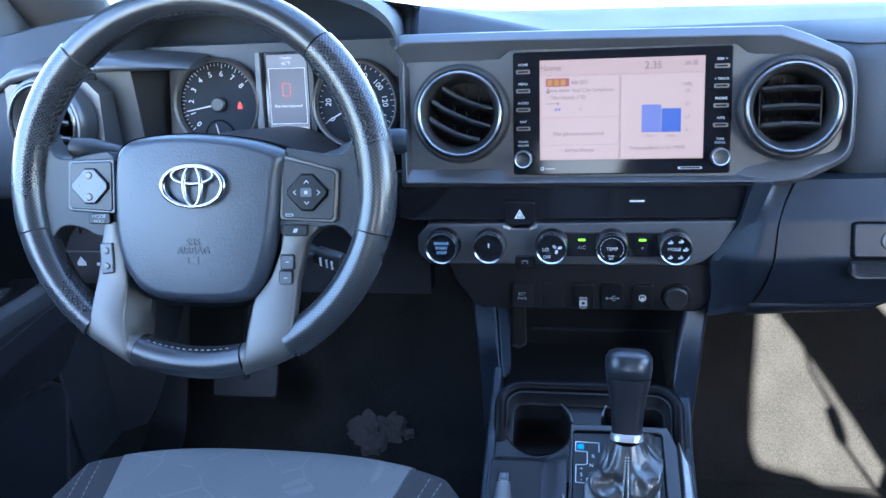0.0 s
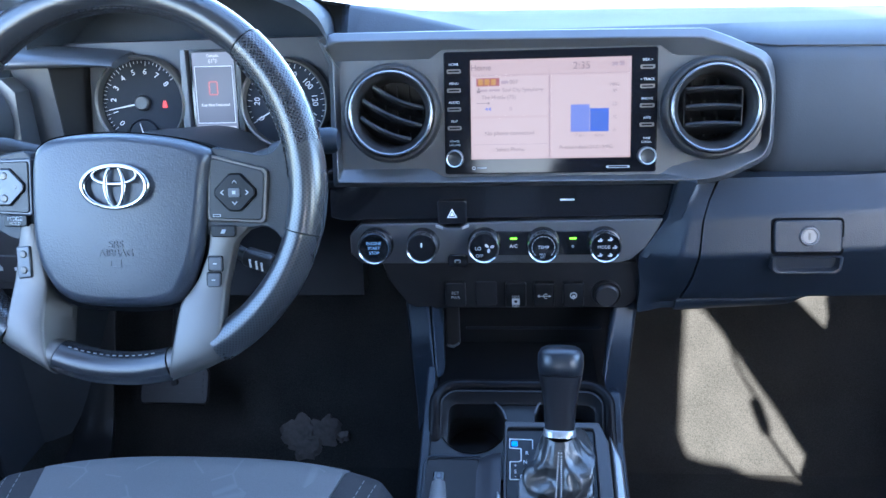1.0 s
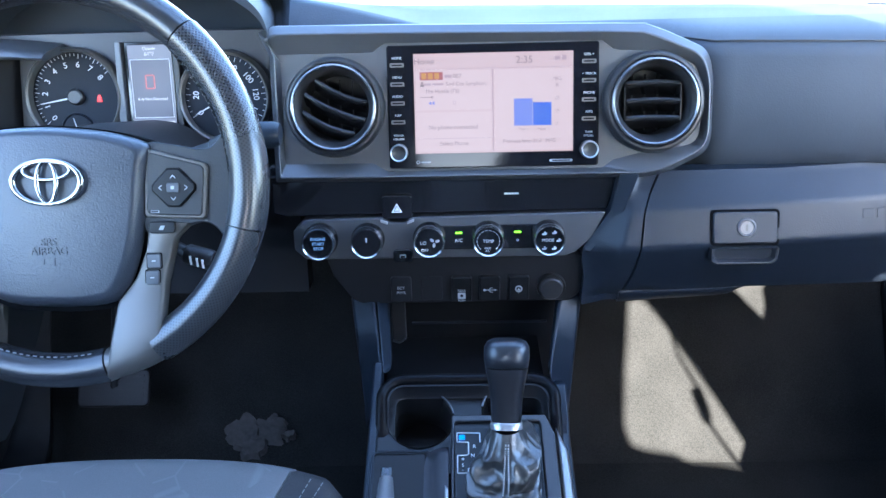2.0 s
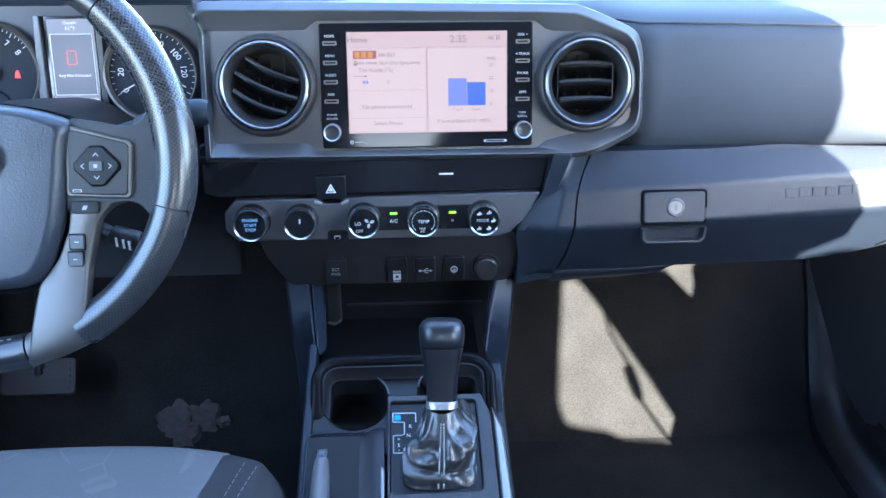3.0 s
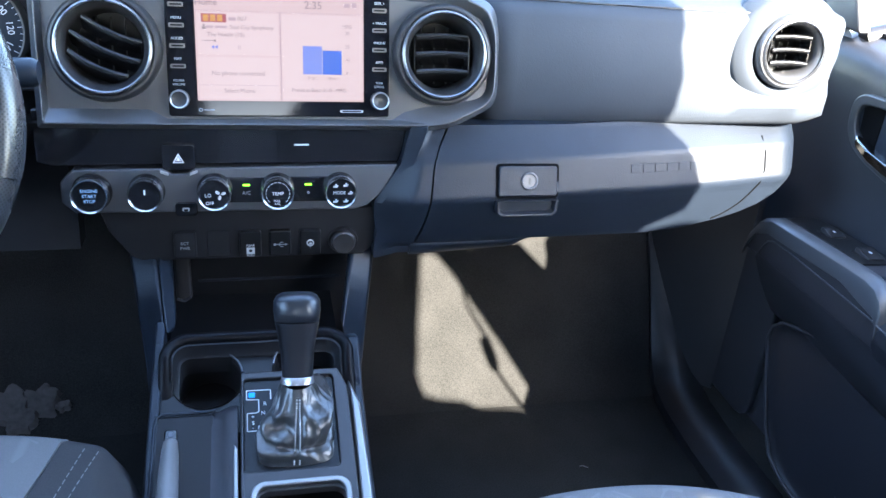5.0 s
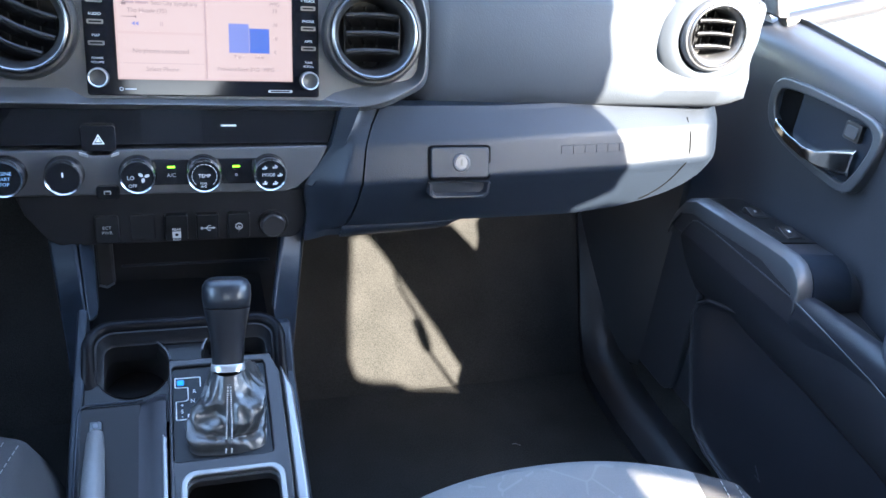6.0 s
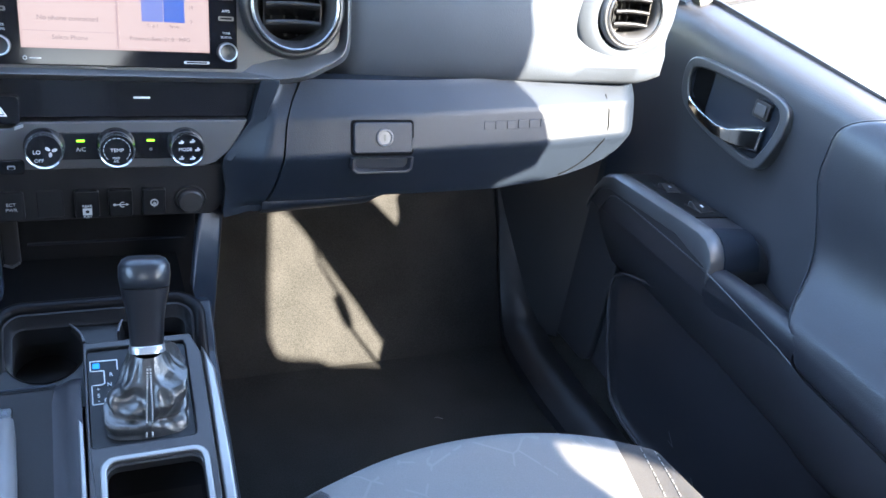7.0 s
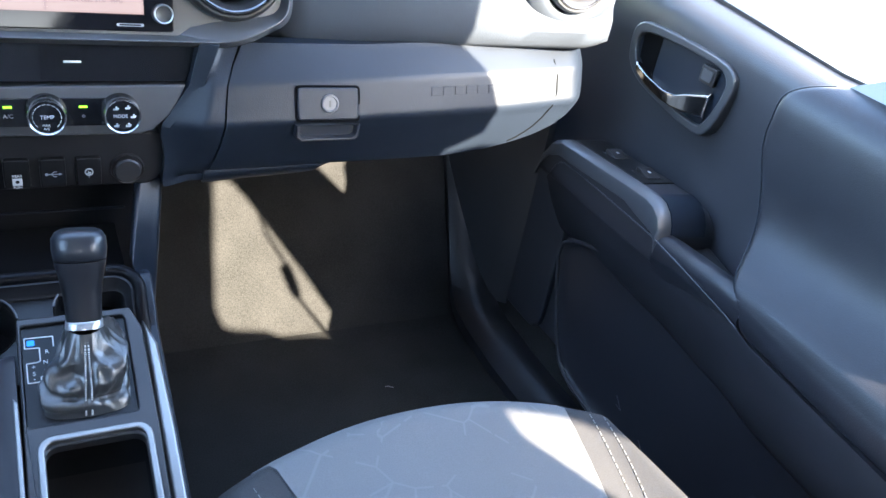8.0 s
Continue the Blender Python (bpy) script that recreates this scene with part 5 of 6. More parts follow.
def u_shape(u, inset):
    """Rounded U round the cups: left arm, back, right arm, moved inwards by inset."""
    x0, x1, y0, y1, r = -0.1290 + inset, 0.0640 - inset, 0.080, 0.1580 - inset, max(0.004, 0.030 - inset)
    arm, arc, back = y1 - r - y0, math.pi * r / 2, x1 - x0 - 2 * r
    s = u * (2 * arm + 2 * arc + back)
    if s < arm:
        return x0, y0 + s
    s -= arm
    if s < arc:
        a = math.pi - s / r
        return x0 + r + r * math.cos(a), y1 - r + r * math.sin(a)
    s -= arc
    if s < back:
        return x0 + r + s, y1
    s -= back
    if s < arc:
        a = math.pi / 2 - s / r
        return x1 - r + r * math.cos(a), y1 - r + r * math.sin(a)
    return x1, y1 - r - (s - arc)


def u_ring(profile, u):
    out = []
    for inset, d in profile:
        x, y = u_shape(u, inset)
        k = min(1.0, max(0.0, (y - 0.080) / 0.05))
        out.append(CO @ Vector((x, y, d * k - (0.024 if d > -0.03 else 0.03) * (1 - k))))
    return out


part("cup_surround", loft([u_ring([(0.0, -0.05), (0.0, 0.001), (0.0015, 0.005), (0.005, 0.007), (0.009, 0.006), (0.012, 0.001), (0.012, -0.05)], i / 60) for i in range(61)]), M_CUPRIM, console, "black rounded cup surround", smooth=50)
part("step_band", loft([u_ring([(0.0115, -0.04), (0.0115, 0.0005), (0.014, 0.0), (0.0175, -0.0125), (0.0195, -0.0145), (0.0195, -0.04)], 0.03 + 0.94 * i / 60) for i in range(61)]), M_CONSOLE, console, "dark grey stepped band", smooth=35)
# legs joining console and centre stack, with the dark bin between them
def leg(top_out, top_in, bot_out, bot_in, label):
    rings = []
    for k in range(7):
        t = k / 6
        o, i = Vector(top_out).lerp(Vector(bot_out), t), Vector(top_in).lerp(Vector(bot_in), t)
        d = Vector((0, 0.025, 0))
        rings.append([o, i, i + d, o + d])
    return part("leg", loft(rings), M_LOWER, console, label, 0.006)


leg((-0.172, 0.775, 0.400), (-0.141, 0.768, 0.398), (-0.150, 0.68, 0.270), (-0.128, 0.675, 0.345), "grey grained support leg")
leg((-0.1405, 0.767, 0.399), (-0.128, 0.790, 0.398), (-0.1275, 0.675, 0.346), (-0.119, 0.695, 0.345), "grey leg edge")
leg((0.106, 0.775, 0.400), (0.076, 0.770, 0.396), (0.083, 0.70, 0.24), (0.061, 0.70, 0.335), "grey grained support leg")
part("bin_back", plate(rect(-0.15, 0.20, 0.10, 0.46), 0, 0.01, tilted((0, 0.84, 0), 0)), M_GATE, console, "dark open bin")
part("bin_slot", box(-0.103, 0.070, 0.826, 0.834, 0.331, 0.3335), M_LOWER, console, "thin ledge in the bin", 0.001)
part("bin_hook", box(-0.126, -0.108, 0.790, 0.80, 0.328, 0.41), M_BLACK, console, "", 0.003)
part("hook_edge", tube([(-0.125, 0.789, 0.330), (-0.117, 0.787, 0.328), (-0.109, 0.788, 0.333)], 0.0016, 8), M_TRIM, console)
part("bin_floor", box(-0.13, 0.058, 0.66, 0.85, 0.30, 0.31), M_GATE, console)

# ---- gear shifter ----
shifter = thing("gear_shifter", "black gear knob with chrome collar and wrinkled leather boot", "gear shifter", at=(0.004, 0.545, 0.33))
gate = part("gate_plate", plate(rect(-0.0466, -0.0006, 0.0395, 0.0995, 0.003), -0.012, -0.004, CO), M_GATE, shifter, "gloss black gate plate")
for w, x, y in (("R", -0.0272, 0.0725), ("N", -0.0290, 0.0622), ("D", -0.0290, 0.0525), ("S", -0.0387, 0.0515), ("+", -0.0387, 0.0582), ("-", -0.0387, 0.0465)):
    text(w, 0.0055, at(CO, x, y, -0.0035), M_INK, gate)
LIT = glow("gear_blue", (0.01, 0.22, 1.0), 0.16)
part("lit_gear", plate(rect(-0.0425, 0.0805, -0.0365, 0.0860, 0.001), -0.004, -0.0034, CO), LIT, gate, "lit blue parking letter")
path = [(-0.0215, 0.0775), (-0.0215, 0.0880), (-0.0445, 0.0885), (-0.0445, 0.0780), (-0.0330, 0.0775), (-0.0330, 0.0640), (-0.0355, 0.0628), (-0.0440, 0.0625), (-0.0440, 0.0430), (-0.0335, 0.0430), (-0.0335, 0.0480), (-0.0245, 0.0490)]
for a, b in zip(path, path[1:]):
    part("gate_line", tube([CO @ Vector((*a, -0.0036)), CO @ Vector((*b, -0.0036))], 0.00055, 6), M_INK, gate, smooth=0)
top, low = Vector((0.005, 0.581, 0.4535)), Vector((0.0035, 0.550, 0.3815))
KN = Matrix.Translation(low) @ (top - low).to_track_quat("Z", "Y").to_matrix().to_4x4()
L = (top - low).length


def knob_ring(h, rx, ry, n=28):
    out = []
    for i in range(n):
        a = 2 * math.pi * i / n
        c, s = math.cos(a), math.sin(a)
        out.append(KN @ Vector((1.05 * rx * math.copysign(abs(c) ** 0.75, c), ry * math.copysign(abs(s) ** 0.75, s), h * L)))
    return out


part("knob", loft([knob_ring(h, rx, ry) for h, rx, ry in ((0.0, 0.0135, 0.0125), (0.25, 0.0145, 0.0135), (0.45, 0.0165, 0.016), (0.62, 0.0192, 0.019), (0.655, 0.0196, 0.0194), (0.66, 0.0190, 0.0188))]), mat("knob_grey", (0.014, 0.014, 0.017), 0.30, vary=0.08, bump=0.1), shifter, "dark grey lower knob", smooth=60)
part("knob_cap", loft([knob_ring(h, rx, ry) for h, rx, ry in ((0.668, 0.0190, 0.0188), (0.673, 0.0198, 0.0196), (0.78, 0.0208, 0.0205), (0.90, 0.0205, 0.0200), (0.96, 0.0180, 0.0175), (0.99, 0.0140, 0.0135), (1.0, 0.0070, 0.0070))]), mat("knob_gloss", (0.018, 0.020, 0.025), 0.32, vary=0.08, coat=0.1), shifter, "glossy dark knob cap", smooth=70)
part("collar", loft([knob_ring(h, r, r) for h, r in ((-0.085, 0.0130), (-0.08, 0.0148), (-0.01, 0.0142), (0.005, 0.0130))]), M_RING, shifter, "chrome collar", smooth=50)


def boot_point(u, v):
    a = 2 * math.pi * u
    c, s = math.cos(a), math.sin(a)
    k = line([(0, 0.0), (0.12, 0.20), (0.35, 0.43), (0.6, 0.65), (0.85, 0.90), (1, 1)], v)
    sq = max(abs(c), abs(s)) ** -0.75
    ly = 0.048 + 0.046 * s * min(1.2, sq)
    left = line([(0.0, -0.036), (0.028, -0.035), (0.040, -0.026), (0.052, -0.018), (0.095, -0.008)], ly)
    right = line([(0.0, 0.0360), (0.04, 0.0365), (0.085, 0.0385), (0.095, 0.034)], ly)
    base = CO @ Vector((0.5 * (left + right) + 0.5 * (right - left) * max(-1, min(1, c * sq * 1.02)), ly, -0.003))
    head = low + Vector((0.0142 * c, 0.0142 * s, -0.006))
    p = head.lerp(base, k)
    bulge = math.sin(math.pi * min(1, v * 1.02)) * 0.010
    n1 = noise.noise(Vector((c * 1.3 + 3, s * 1.3, v * 1.6)))
    n2 = noise.noise(Vector((c * 2.4, s * 2.4, v * 2.5 + 5)))
    f1 = 1 - min(1.0, 2.6 * abs(n1 + 0.25 * math.sin(5.0 * v + 1.5 * c)))
    f2 = 1 - min(1.0, 2.4 * abs(n2 + 0.30 * math.sin(7.5 * v - 2.5 * c)))
    wr = 0.0042 * (f1 ** 1.5 - 0.35) + 0.0034 * (f2 ** 1.5 - 0.35)
    front = max(0.0, -s)
    wr += front * (0.0045 * math.exp(-((v - 0.58) / 0.10) ** 2) - 0.0065 * math.exp(-((v - 0.73 - 0.05 * c) / 0.045) ** 2))
    wr += 0.0045 * math.exp(-((v - 0.36) / 0.14) ** 2) * max(0.0, c) ** 2 - 0.0060 * math.exp(-((u - 0.885 - 0.03 * v) / 0.018) ** 2) * min(1.0, max(0.0, 3 * v - 1))
    wr *= 1 - 0.75 * math.exp(-(((u - 0.75) / 0.03) ** 2))
    wr += 0.012 * math.exp(-((v - 0.80) / 0.11) ** 2) * max(0.0, -c * 0.7 - s * 0.7) ** 3 + 0.006 * math.exp(-((v - 0.45) / 0.16) ** 2) * max(0.0, c * 0.8 - s * 0.6) ** 3
    p += Vector((c, s, 0.5)) * (bulge * (0.25 if c > 0 else 0.05) + wr * math.sin(math.pi * v))
    return p


bm = bmesh.new()
rows = [[bm.verts.new(boot_point(i / 108, j / 64)) for i in range(108)] for j in range(65)]
for a, b in zip(rows, rows[1:]):
    for i in range(108):
        bm.faces.new((a[i], a[(i + 1) % 108], b[(i + 1) % 108], b[i]))
part("boot", bm, M_BOOT, shifter, "wrinkled shiny black leather boot", smooth=80)
part("boot_seam", sheet(lambda u, v: boot_point(0.75 - 0.017 + 0.034 * u, 0.06 + 0.90 * v) + Vector((0, -0.0010, 0.0008)), 6, 40, 0.001, (0, 1, -0.5)), M_BOOT, shifter, "raised seam of the boot", smooth=60)
M_STITCH = mat("boot_thread", (0.42, 0.41, 0.40), 0.8)
for du in (-0.011, 0.011):
    for j in [*range(3, 30), *range(35, 39)]:
        p, q = boot_point(0.75 + du, j / 40), boot_point(0.75 + du, (j + 0.6) / 40)
        o = Vector((0, -0.0020, 0.0016))
        part("stitch", tube([p + o, q + o], 0.00075, 5), M_STITCH, shifter, smooth=0)


# ---- seats ----
def seat(cx, front, top, label, half=0.245, seam=0.122, bow=0.05, power=2.2, name="bucket_seat"):
    s = thing(name, label, "car seat", "front seats", at=(cx, front - 0.3, 0.0))
    H = half

    def cushion(x, l):
        d = abs(x) / H
        yf = front - bow * d ** power - 0.05 * max(0, d - 0.75) * 4 * max(0, d - 0.75) * 4
        roll = 0.075
        if l < roll:
            a = math.pi / 2 * (l / roll)
            y, z = yf - 0.055 * (1 - math.cos(a)), -roll * math.cos(a) * 0.9 + roll * 0.0
        else:
            y, z = yf - 0.055 - (l - roll), 0.0
        bol = 0.020 * max(0.0, 1 - abs(d - 0.82) / 0.16) * min(1, max(0, (l - 0.08) / 0.15))
        drop = 0.11 * max(0, d - 0.78) ** 1.5 * 8
        return Vector((cx + x, y, top + z + bol - 0.010 * d * d - drop - 0.02 * max(0, l - 0.15)))

    def seam_x(l):
        return seam - 0.26 * max(0.0, l - 0.07) ** 1.1

    def strip(a, b, lift, nu, nv=44, length=0.60):
        def point(u, v):
            l = length * v
            x0, x1 = a(l), b(l)
            return cushion(x0 + (x1 - x0) * u, l) + Vector((0, 0, lift))
        return sheet(point, nu, nv, 0.10, (0, -0.25, -1))

    part("insert", strip(lambda l: -seam_x(l), seam_x, 0.0, 24), M_FABRIC, s, "light grey woven fabric", smooth=60)
    for sign in (-1, 1):
        part("bolster", strip(lambda l: sign * (seam_x(l) + 0.001), lambda l: sign * H, -0.0012, 20), M_BOLSTER, s, "dark grey bolster with double stitching", smooth=60)
        for off in (0.022, 0.034):
            for j in range(44):
                l = 0.085 + 0.0085 * j
                p, q = (cushion(sign * (seam_x(k) + off), k) + Vector((0, 0, -0.0008)) for k in (l, l + 0.0055))
                part("stitch", tube([p, q], 0.00045, 4), M_THREAD, s, smooth=0)
    part("base", box(cx - 0.21, cx + 0.21, front - 0.62, front - 0.09, 0.06, top - 0.08), M_BLACK, s, "black plastic seat base", 0.01)
    for x in (-0.18, 0.18):
        part("rail", box(cx + x - 0.02, cx + x + 0.02, front - 0.62, front - 0.08, 0.0, 0.065), M_BLACK, s, "steel seat rail", 0.004)
    yb = front - 0.56

    def back(u, v):
        x = -0.25 + 0.5 * u
        d = abs(x) / 0.25
        w = 1 - 0.12 * max(0, v - 0.75) * 4
        return (cx + x * w, yb - 0.20 * v + 0.03 * d ** 3, top - 0.06 + 0.56 * v - 0.05 * (d ** 6) * v)

    part("backrest", sheet(back, 20, 16, 0.10, (0, -1, 0)), M_BOLSTER, s, "dark grey backrest", 0.02, smooth=60)
    part("headrest", loft([[(cx + 0.12 * k * math.cos(a), yb - 0.27 + 0.045 * k * math.sin(a), z) for a in [2 * math.pi * i / 24 for i in range(24)]] for z, k in ((top + 0.52, 0.8), (top + 0.54, 1.0), (top + 0.64, 1.0), (top + 0.68, 0.75))]), M_BOLSTER, s, "dark grey headrest", smooth=60)
    for x in (-0.05, 0.05):
        part("headrest_post", tube([(cx + x, yb - 0.25, top + 0.46), (cx + x, yb - 0.265, top + 0.56)], 0.006, 10), M_CHROME, s, "steel post")
    return s


seat(-0.356, 0.602, 0.346, "grey fabric driver seat with dark stitched bolsters", 0.238, 0.154, 0.050, 3.2)
seat(0.264, 0.464, 0.345, "grey fabric passenger seat with dark stitched bolsters", 0.222, 0.140, 0.072, 2.2)


# ---- doors ----
DM = Matrix(((0, 0, -1, 0.0), (-1, 0, 0, 0.0), (0, 1, 0, 0.0), (0, 0, 0, 1)))


def door(mirror):
    x_mid = -0.04
    d = thing("door_2" if mirror else "door_1", "dark grey vinyl door panel with armrest and chrome pull handle", "car door", "front doors", "structure", at=(0.73 if not mirror else -0.81, 0.3, 0.08))

    def P(name, bm, material, parent=d, label="", bevel=0.0, smooth=35):
        if mirror:
            for v in bm.verts:
                v.co.x = 2 * x_mid - v.co.x
        for v in bm.verts:
            if v.co.z > 0.60:
                v.co.z -= 0.012 * (v.co.z - 0.60) / 0.064
            if v.co.z > 0.58:
                v.co.z -= (v.co.z - 0.58) / 0.084 * 0.105 * min(0.32, max(0.0, 0.82 - v.co.y))
        return part(name, bm, material, parent, label, bevel, smooth)

    zs = [0.664, 0.6590, 0.6515, 0.6415, 0.627, 0.603, 0.55, 0.47, 0.40, 0.35, 0.20, 0.08, 0.02]
    xs = [0.770, 0.758, 0.7430, 0.7325, 0.7250, 0.7210, 0.7250, 0.7365, 0.730, 0.722, 0.714, 0.710, 0.715]
    P("panel", sheet(lambda u, v: (xs[min(12, round(v * 12))], 0.98 - 0.80 * u, zs[min(12, round(v * 12))]), 30, 12, 0.012, (1, 0, 0)), M_DOOR, label="dark grey vinyl panel", smooth=50)
    # padded rear part flowing into the armrest
    sec = [(0.757, 0.664), (0.744, 0.659), (0.722, 0.640), (0.706, 0.606), (0.697, 0.54), (0.693, 0.49), (0.680, 0.455), (0.655, 0.430), (0.636, 0.418), (0.628, 0.405), (0.627, 0.385), (0.634, 0.372), (0.660, 0.366), (0.735, 0.366)]
    edge = [(0.664, 0.465), (0.650, 0.490), (0.628, 0.510), (0.600, 0.522), (0.54, 0.517), (0.49, 0.488), (0.455, 0.466), (0.43, 0.450), (0.412, 0.430), (0.405, 0.412), (0.385, 0.404), (0.366, 0.392)]
    fine = list(sec)
    for _ in range(2):   # round the section's corners
        fine = [fine[0]] + [(w * p[0] + (1 - w) * q[0], w * p[1] + (1 - w) * q[1]) for p, q in zip(fine, fine[1:]) for w in (0.75, 0.25)] + [fine[-1]]
    zsort, ysort = [e[0] for e in edge][::-1], [e[1] for e in edge][::-1]
    rings, seam = [], []
    for k in range(34):
        v = k / 33
        ring = []
        for x, z in fine:
            y0 = float(np.mean([np.interp(z + o, zsort, ysort) for o in (-0.012, -0.006, 0, 0.006, 0.012)]))
            inset = (1 - min(1, v / 0.05)) ** 2 * 0.004
            p = (x + inset, y0 + (0.175 - y0) * v ** 1.3, z - 0.06 * v ** 1.3 * max(0, 0.43 - z) - 0.012 * v * (1 if z < 0.41 else 0))
            ring.append(p)
            if k == 0 and 0.38 < z < 0.655:
                seam.append((x + 0.0034, y0 + 0.0012, z))
        rings.append(ring)
    insert = P("padded_insert", loft(rings, caps=False, closed=False), M_ARM, label="padded grey vinyl insert and armrest", bevel=0.0, smooth=60)
    P("piping", tube(seam, 0.0011, 8), M_LOWER, insert, "dark seam piping", smooth=60)
    # switch box at the front of the armrest
    TOPS = [(0.812, 0.376), (0.806, 0.395), (0.792, 0.416), (0.770, 0.4265), (0.70, 0.4315), (0.62, 0.4375), (0.588, 0.4390), (0.572, 0.4365), (0.560, 0.428), (0.552, 0.416), (0.548, 0.402)]
    rings = []
    for y, zt in TOPS:
        rings.append([(0.640, y, zt - 0.0015), (0.700, y, zt - 0.004), (0.724, y, zt - 0.020), (0.724, y, 0.352), (0.652, y, 0.352), (0.634, y, min(zt - 0.012, 0.366)), (0.6300, y, min(zt - 0.010, 0.380)), (0.6275, y, zt - 0.014), (0.6300, y, zt - 0.006)])
    box_ob = P("switch_box", loft(rings), M_SATIN, label="black armrest switch box", bevel=0.002)
    strip = []
    for y, zt in TOPS:
        low = min(zt - 0.020, 0.4045) if y < 0.60 else zt - 0.022
        low = max(low, zt - 0.030)
        strip.append([(0.6262, y, low), (0.6260, y, zt - 0.014), (0.6290, y, zt - 0.0045), (0.6370, y, zt + 0.0005), (0.6480, y, zt + 0.0005), (0.6470, y, zt - 0.004), (0.632, y, zt - 0.012), (0.630, y, low)])
    P("edge_strip", loft(strip), M_TRIM, box_ob, "satin graphite edge strip", 0.001, smooth=50)
    rear = [(y, zt) for y, zt in TOPS if y < 0.60]
    P("rear_cap", loft([[(x, y - 0.0012 * (1 if y < 0.58 else 0), zt + 0.0005 - 0.004 * (x - 0.648) / 0.05) for x in (0.648, 0.670, 0.690, 0.703)] + [(x, y + 0.004, zt - 0.006) for x in (0.703, 0.648)] for y, zt in rear]), M_LOWER, box_ob, "bevelled grey end", smooth=50)
    P("top_plate", loft([[(0.6485, y, zt + 0.0002), (0.702, y, zt - 0.0030), (0.702, y, zt - 0.008), (0.6485, y, zt - 0.008)] for y, zt in TOPS if 0.60 < y < 0.80]), M_GATE, box_ob, "black switch plate", 0.001)
    for y, w in ((0.712, 0.011), (0.645, 0.013)):
        zt = float(np.interp(y, [e[0] for e in TOPS][::-1], [e[1] for e in TOPS][::-1]))
        P("switch_well", plate(rect(-y - w - 0.003, 0.664, -y + w + 0.003, 0.692, 0.002), 0, 0.0012, Matrix(((0, 1, 0, 0), (-1, 0, 0, 0), (0, 0, 1, zt - 0.0020), (0, 0, 0, 1)))), M_BLACK, box_ob)
        sw = P("window_switch", loft([[(x0, yy, zt + dz) for x0, dz in ((0.667, -0.003), (0.689, -0.004), (0.689, k), (0.667, k + 0.001))] for yy, k in ((y - w, 0.0005), (y, 0.002), (y + w * 0.6, 0.0045), (y + w, 0.0035))]), M_BLACK, box_ob, "small black window switch", 0.001)
        P("switch_mark", box(0.6765, 0.6795, y - 0.0025, y + 0.0025, zt + 0.0028, zt + 0.0034), M_LABEL, sw)
    P("pull_cup", loft([[(0.655, y, z0), (0.722, y, z0 + 0.004), (0.722, y, 0.345), (0.655, y, 0.345)] for y, z0 in ((0.556, 0.378), (0.50, 0.366), (0.42, 0.372))]), M_BLACK, d, "dark pull pocket", 0.004)
    rail = []
    for y, zt in ((0.552, 0.4035), (0.53, 0.4065), (0.50, 0.4085), (0.45, 0.411), (0.414, 0.412), (0.404, 0.410)):
        rail.append([(0.6275, y, zt - 0.014), (0.630, y, zt - 0.005), (0.637, y, zt), (0.650, y, zt + 0.001), (0.657, y, zt - 0.003), (0.661, y, zt - 0.012), (0.662, y, 0.355), (0.640, y, 0.355), (0.630, y, zt - 0.030), (0.6278, y, zt - 0.024)])
    P("armrest_front", loft(rail), M_ARM, d, "grey vinyl armrest rail", 0.0, 60)
    P("under_arm", sheet(lambda u, v: (0.6315 + 0.060 * v ** 1.5, 0.80 - 0.625 * u, line([(0.0, 0.400), (0.38, 0.400), (0.62, 0.385), (0.67, 0.376), (0.98, 0.362), (1.0, 0.360)], u) - 0.006 - 0.13 * v), 30, 10, 0.01, (1, 0, 0)), M_DOORLOW, d, "dark plastic under the armrest", 0.0, 60)
    # pocket panel low on the door
    def pocket_point(u, v):
        z = 0.060 + 0.255 * v
        y0 = line([(0.060, 0.50), (0.067, 0.6145), (0.073, 0.662), (0.086, 0.699), (0.121, 0.723), (0.185, 0.752), (0.241, 0.772), (0.262, 0.768), (0.278, 0.750), (0.290, 0.715), (0.315, 0.62)], z)
        y = y0 - (y0 - 0.175) * u ** 2
        inw = 0.036 * (1 - min(1, max(0, (u ** 2) * 1.5)))
        return (0.7125 - inw * min(1, u / 0.09 + 0.15) - 0.004 * math.exp(-((u - 0.12) / 0.05) ** 2), y, z)

    P("map_pocket", sheet(pocket_point, 30, 24, 0.02, (1, 0, 0)), M_ARM, d, "moulded grey map pocket", 0.0, 60)
    P("pocket_edge", tube([Vector(pocket_point(0.10, 0.02 + 0.93 * k / 30)) - Vector((0.001, 0, 0)) for k in range(31)], 0.0030, 10), M_DOOR, d, "rounded edge of the pocket", smooth=60)
    # lighter bead drawn for the highlight that runs along the armrest crease
    P("arm_highlight", tube([(0.6272, y, z) for y, z in ((0.783, 0.364), (0.7715, 0.3855), (0.7640, 0.3960), (0.755, 0.4005), (0.72, 0.4030), (0.64, 0.402), (0.56, 0.4005), (0.50, 0.394), (0.422, 0.3835), (0.40, 0.379))], 0.0009, 8), M_TRIM, d, "thin grey bead drawn as the highlight on the armrest crease", smooth=60)
    for y, z in ((0.557, 0.121), (0.495, 0.095)):
        P("scuff", tube([(0.6752, y + 0.010, z + 0.010), (0.6748, y - 0.006, z - 0.004), (0.6752, y + 0.006, z - 0.003)], 0.0006, 5), M_TRIM, d, "pale scuff", smooth=0)
    P("speaker_grille", plate(rect(-0.955, 0.06, -0.80, 0.33, 0.03), -0.712, -0.700, DM), M_DOOR, d, "dark perforated speaker grille", 0.004)
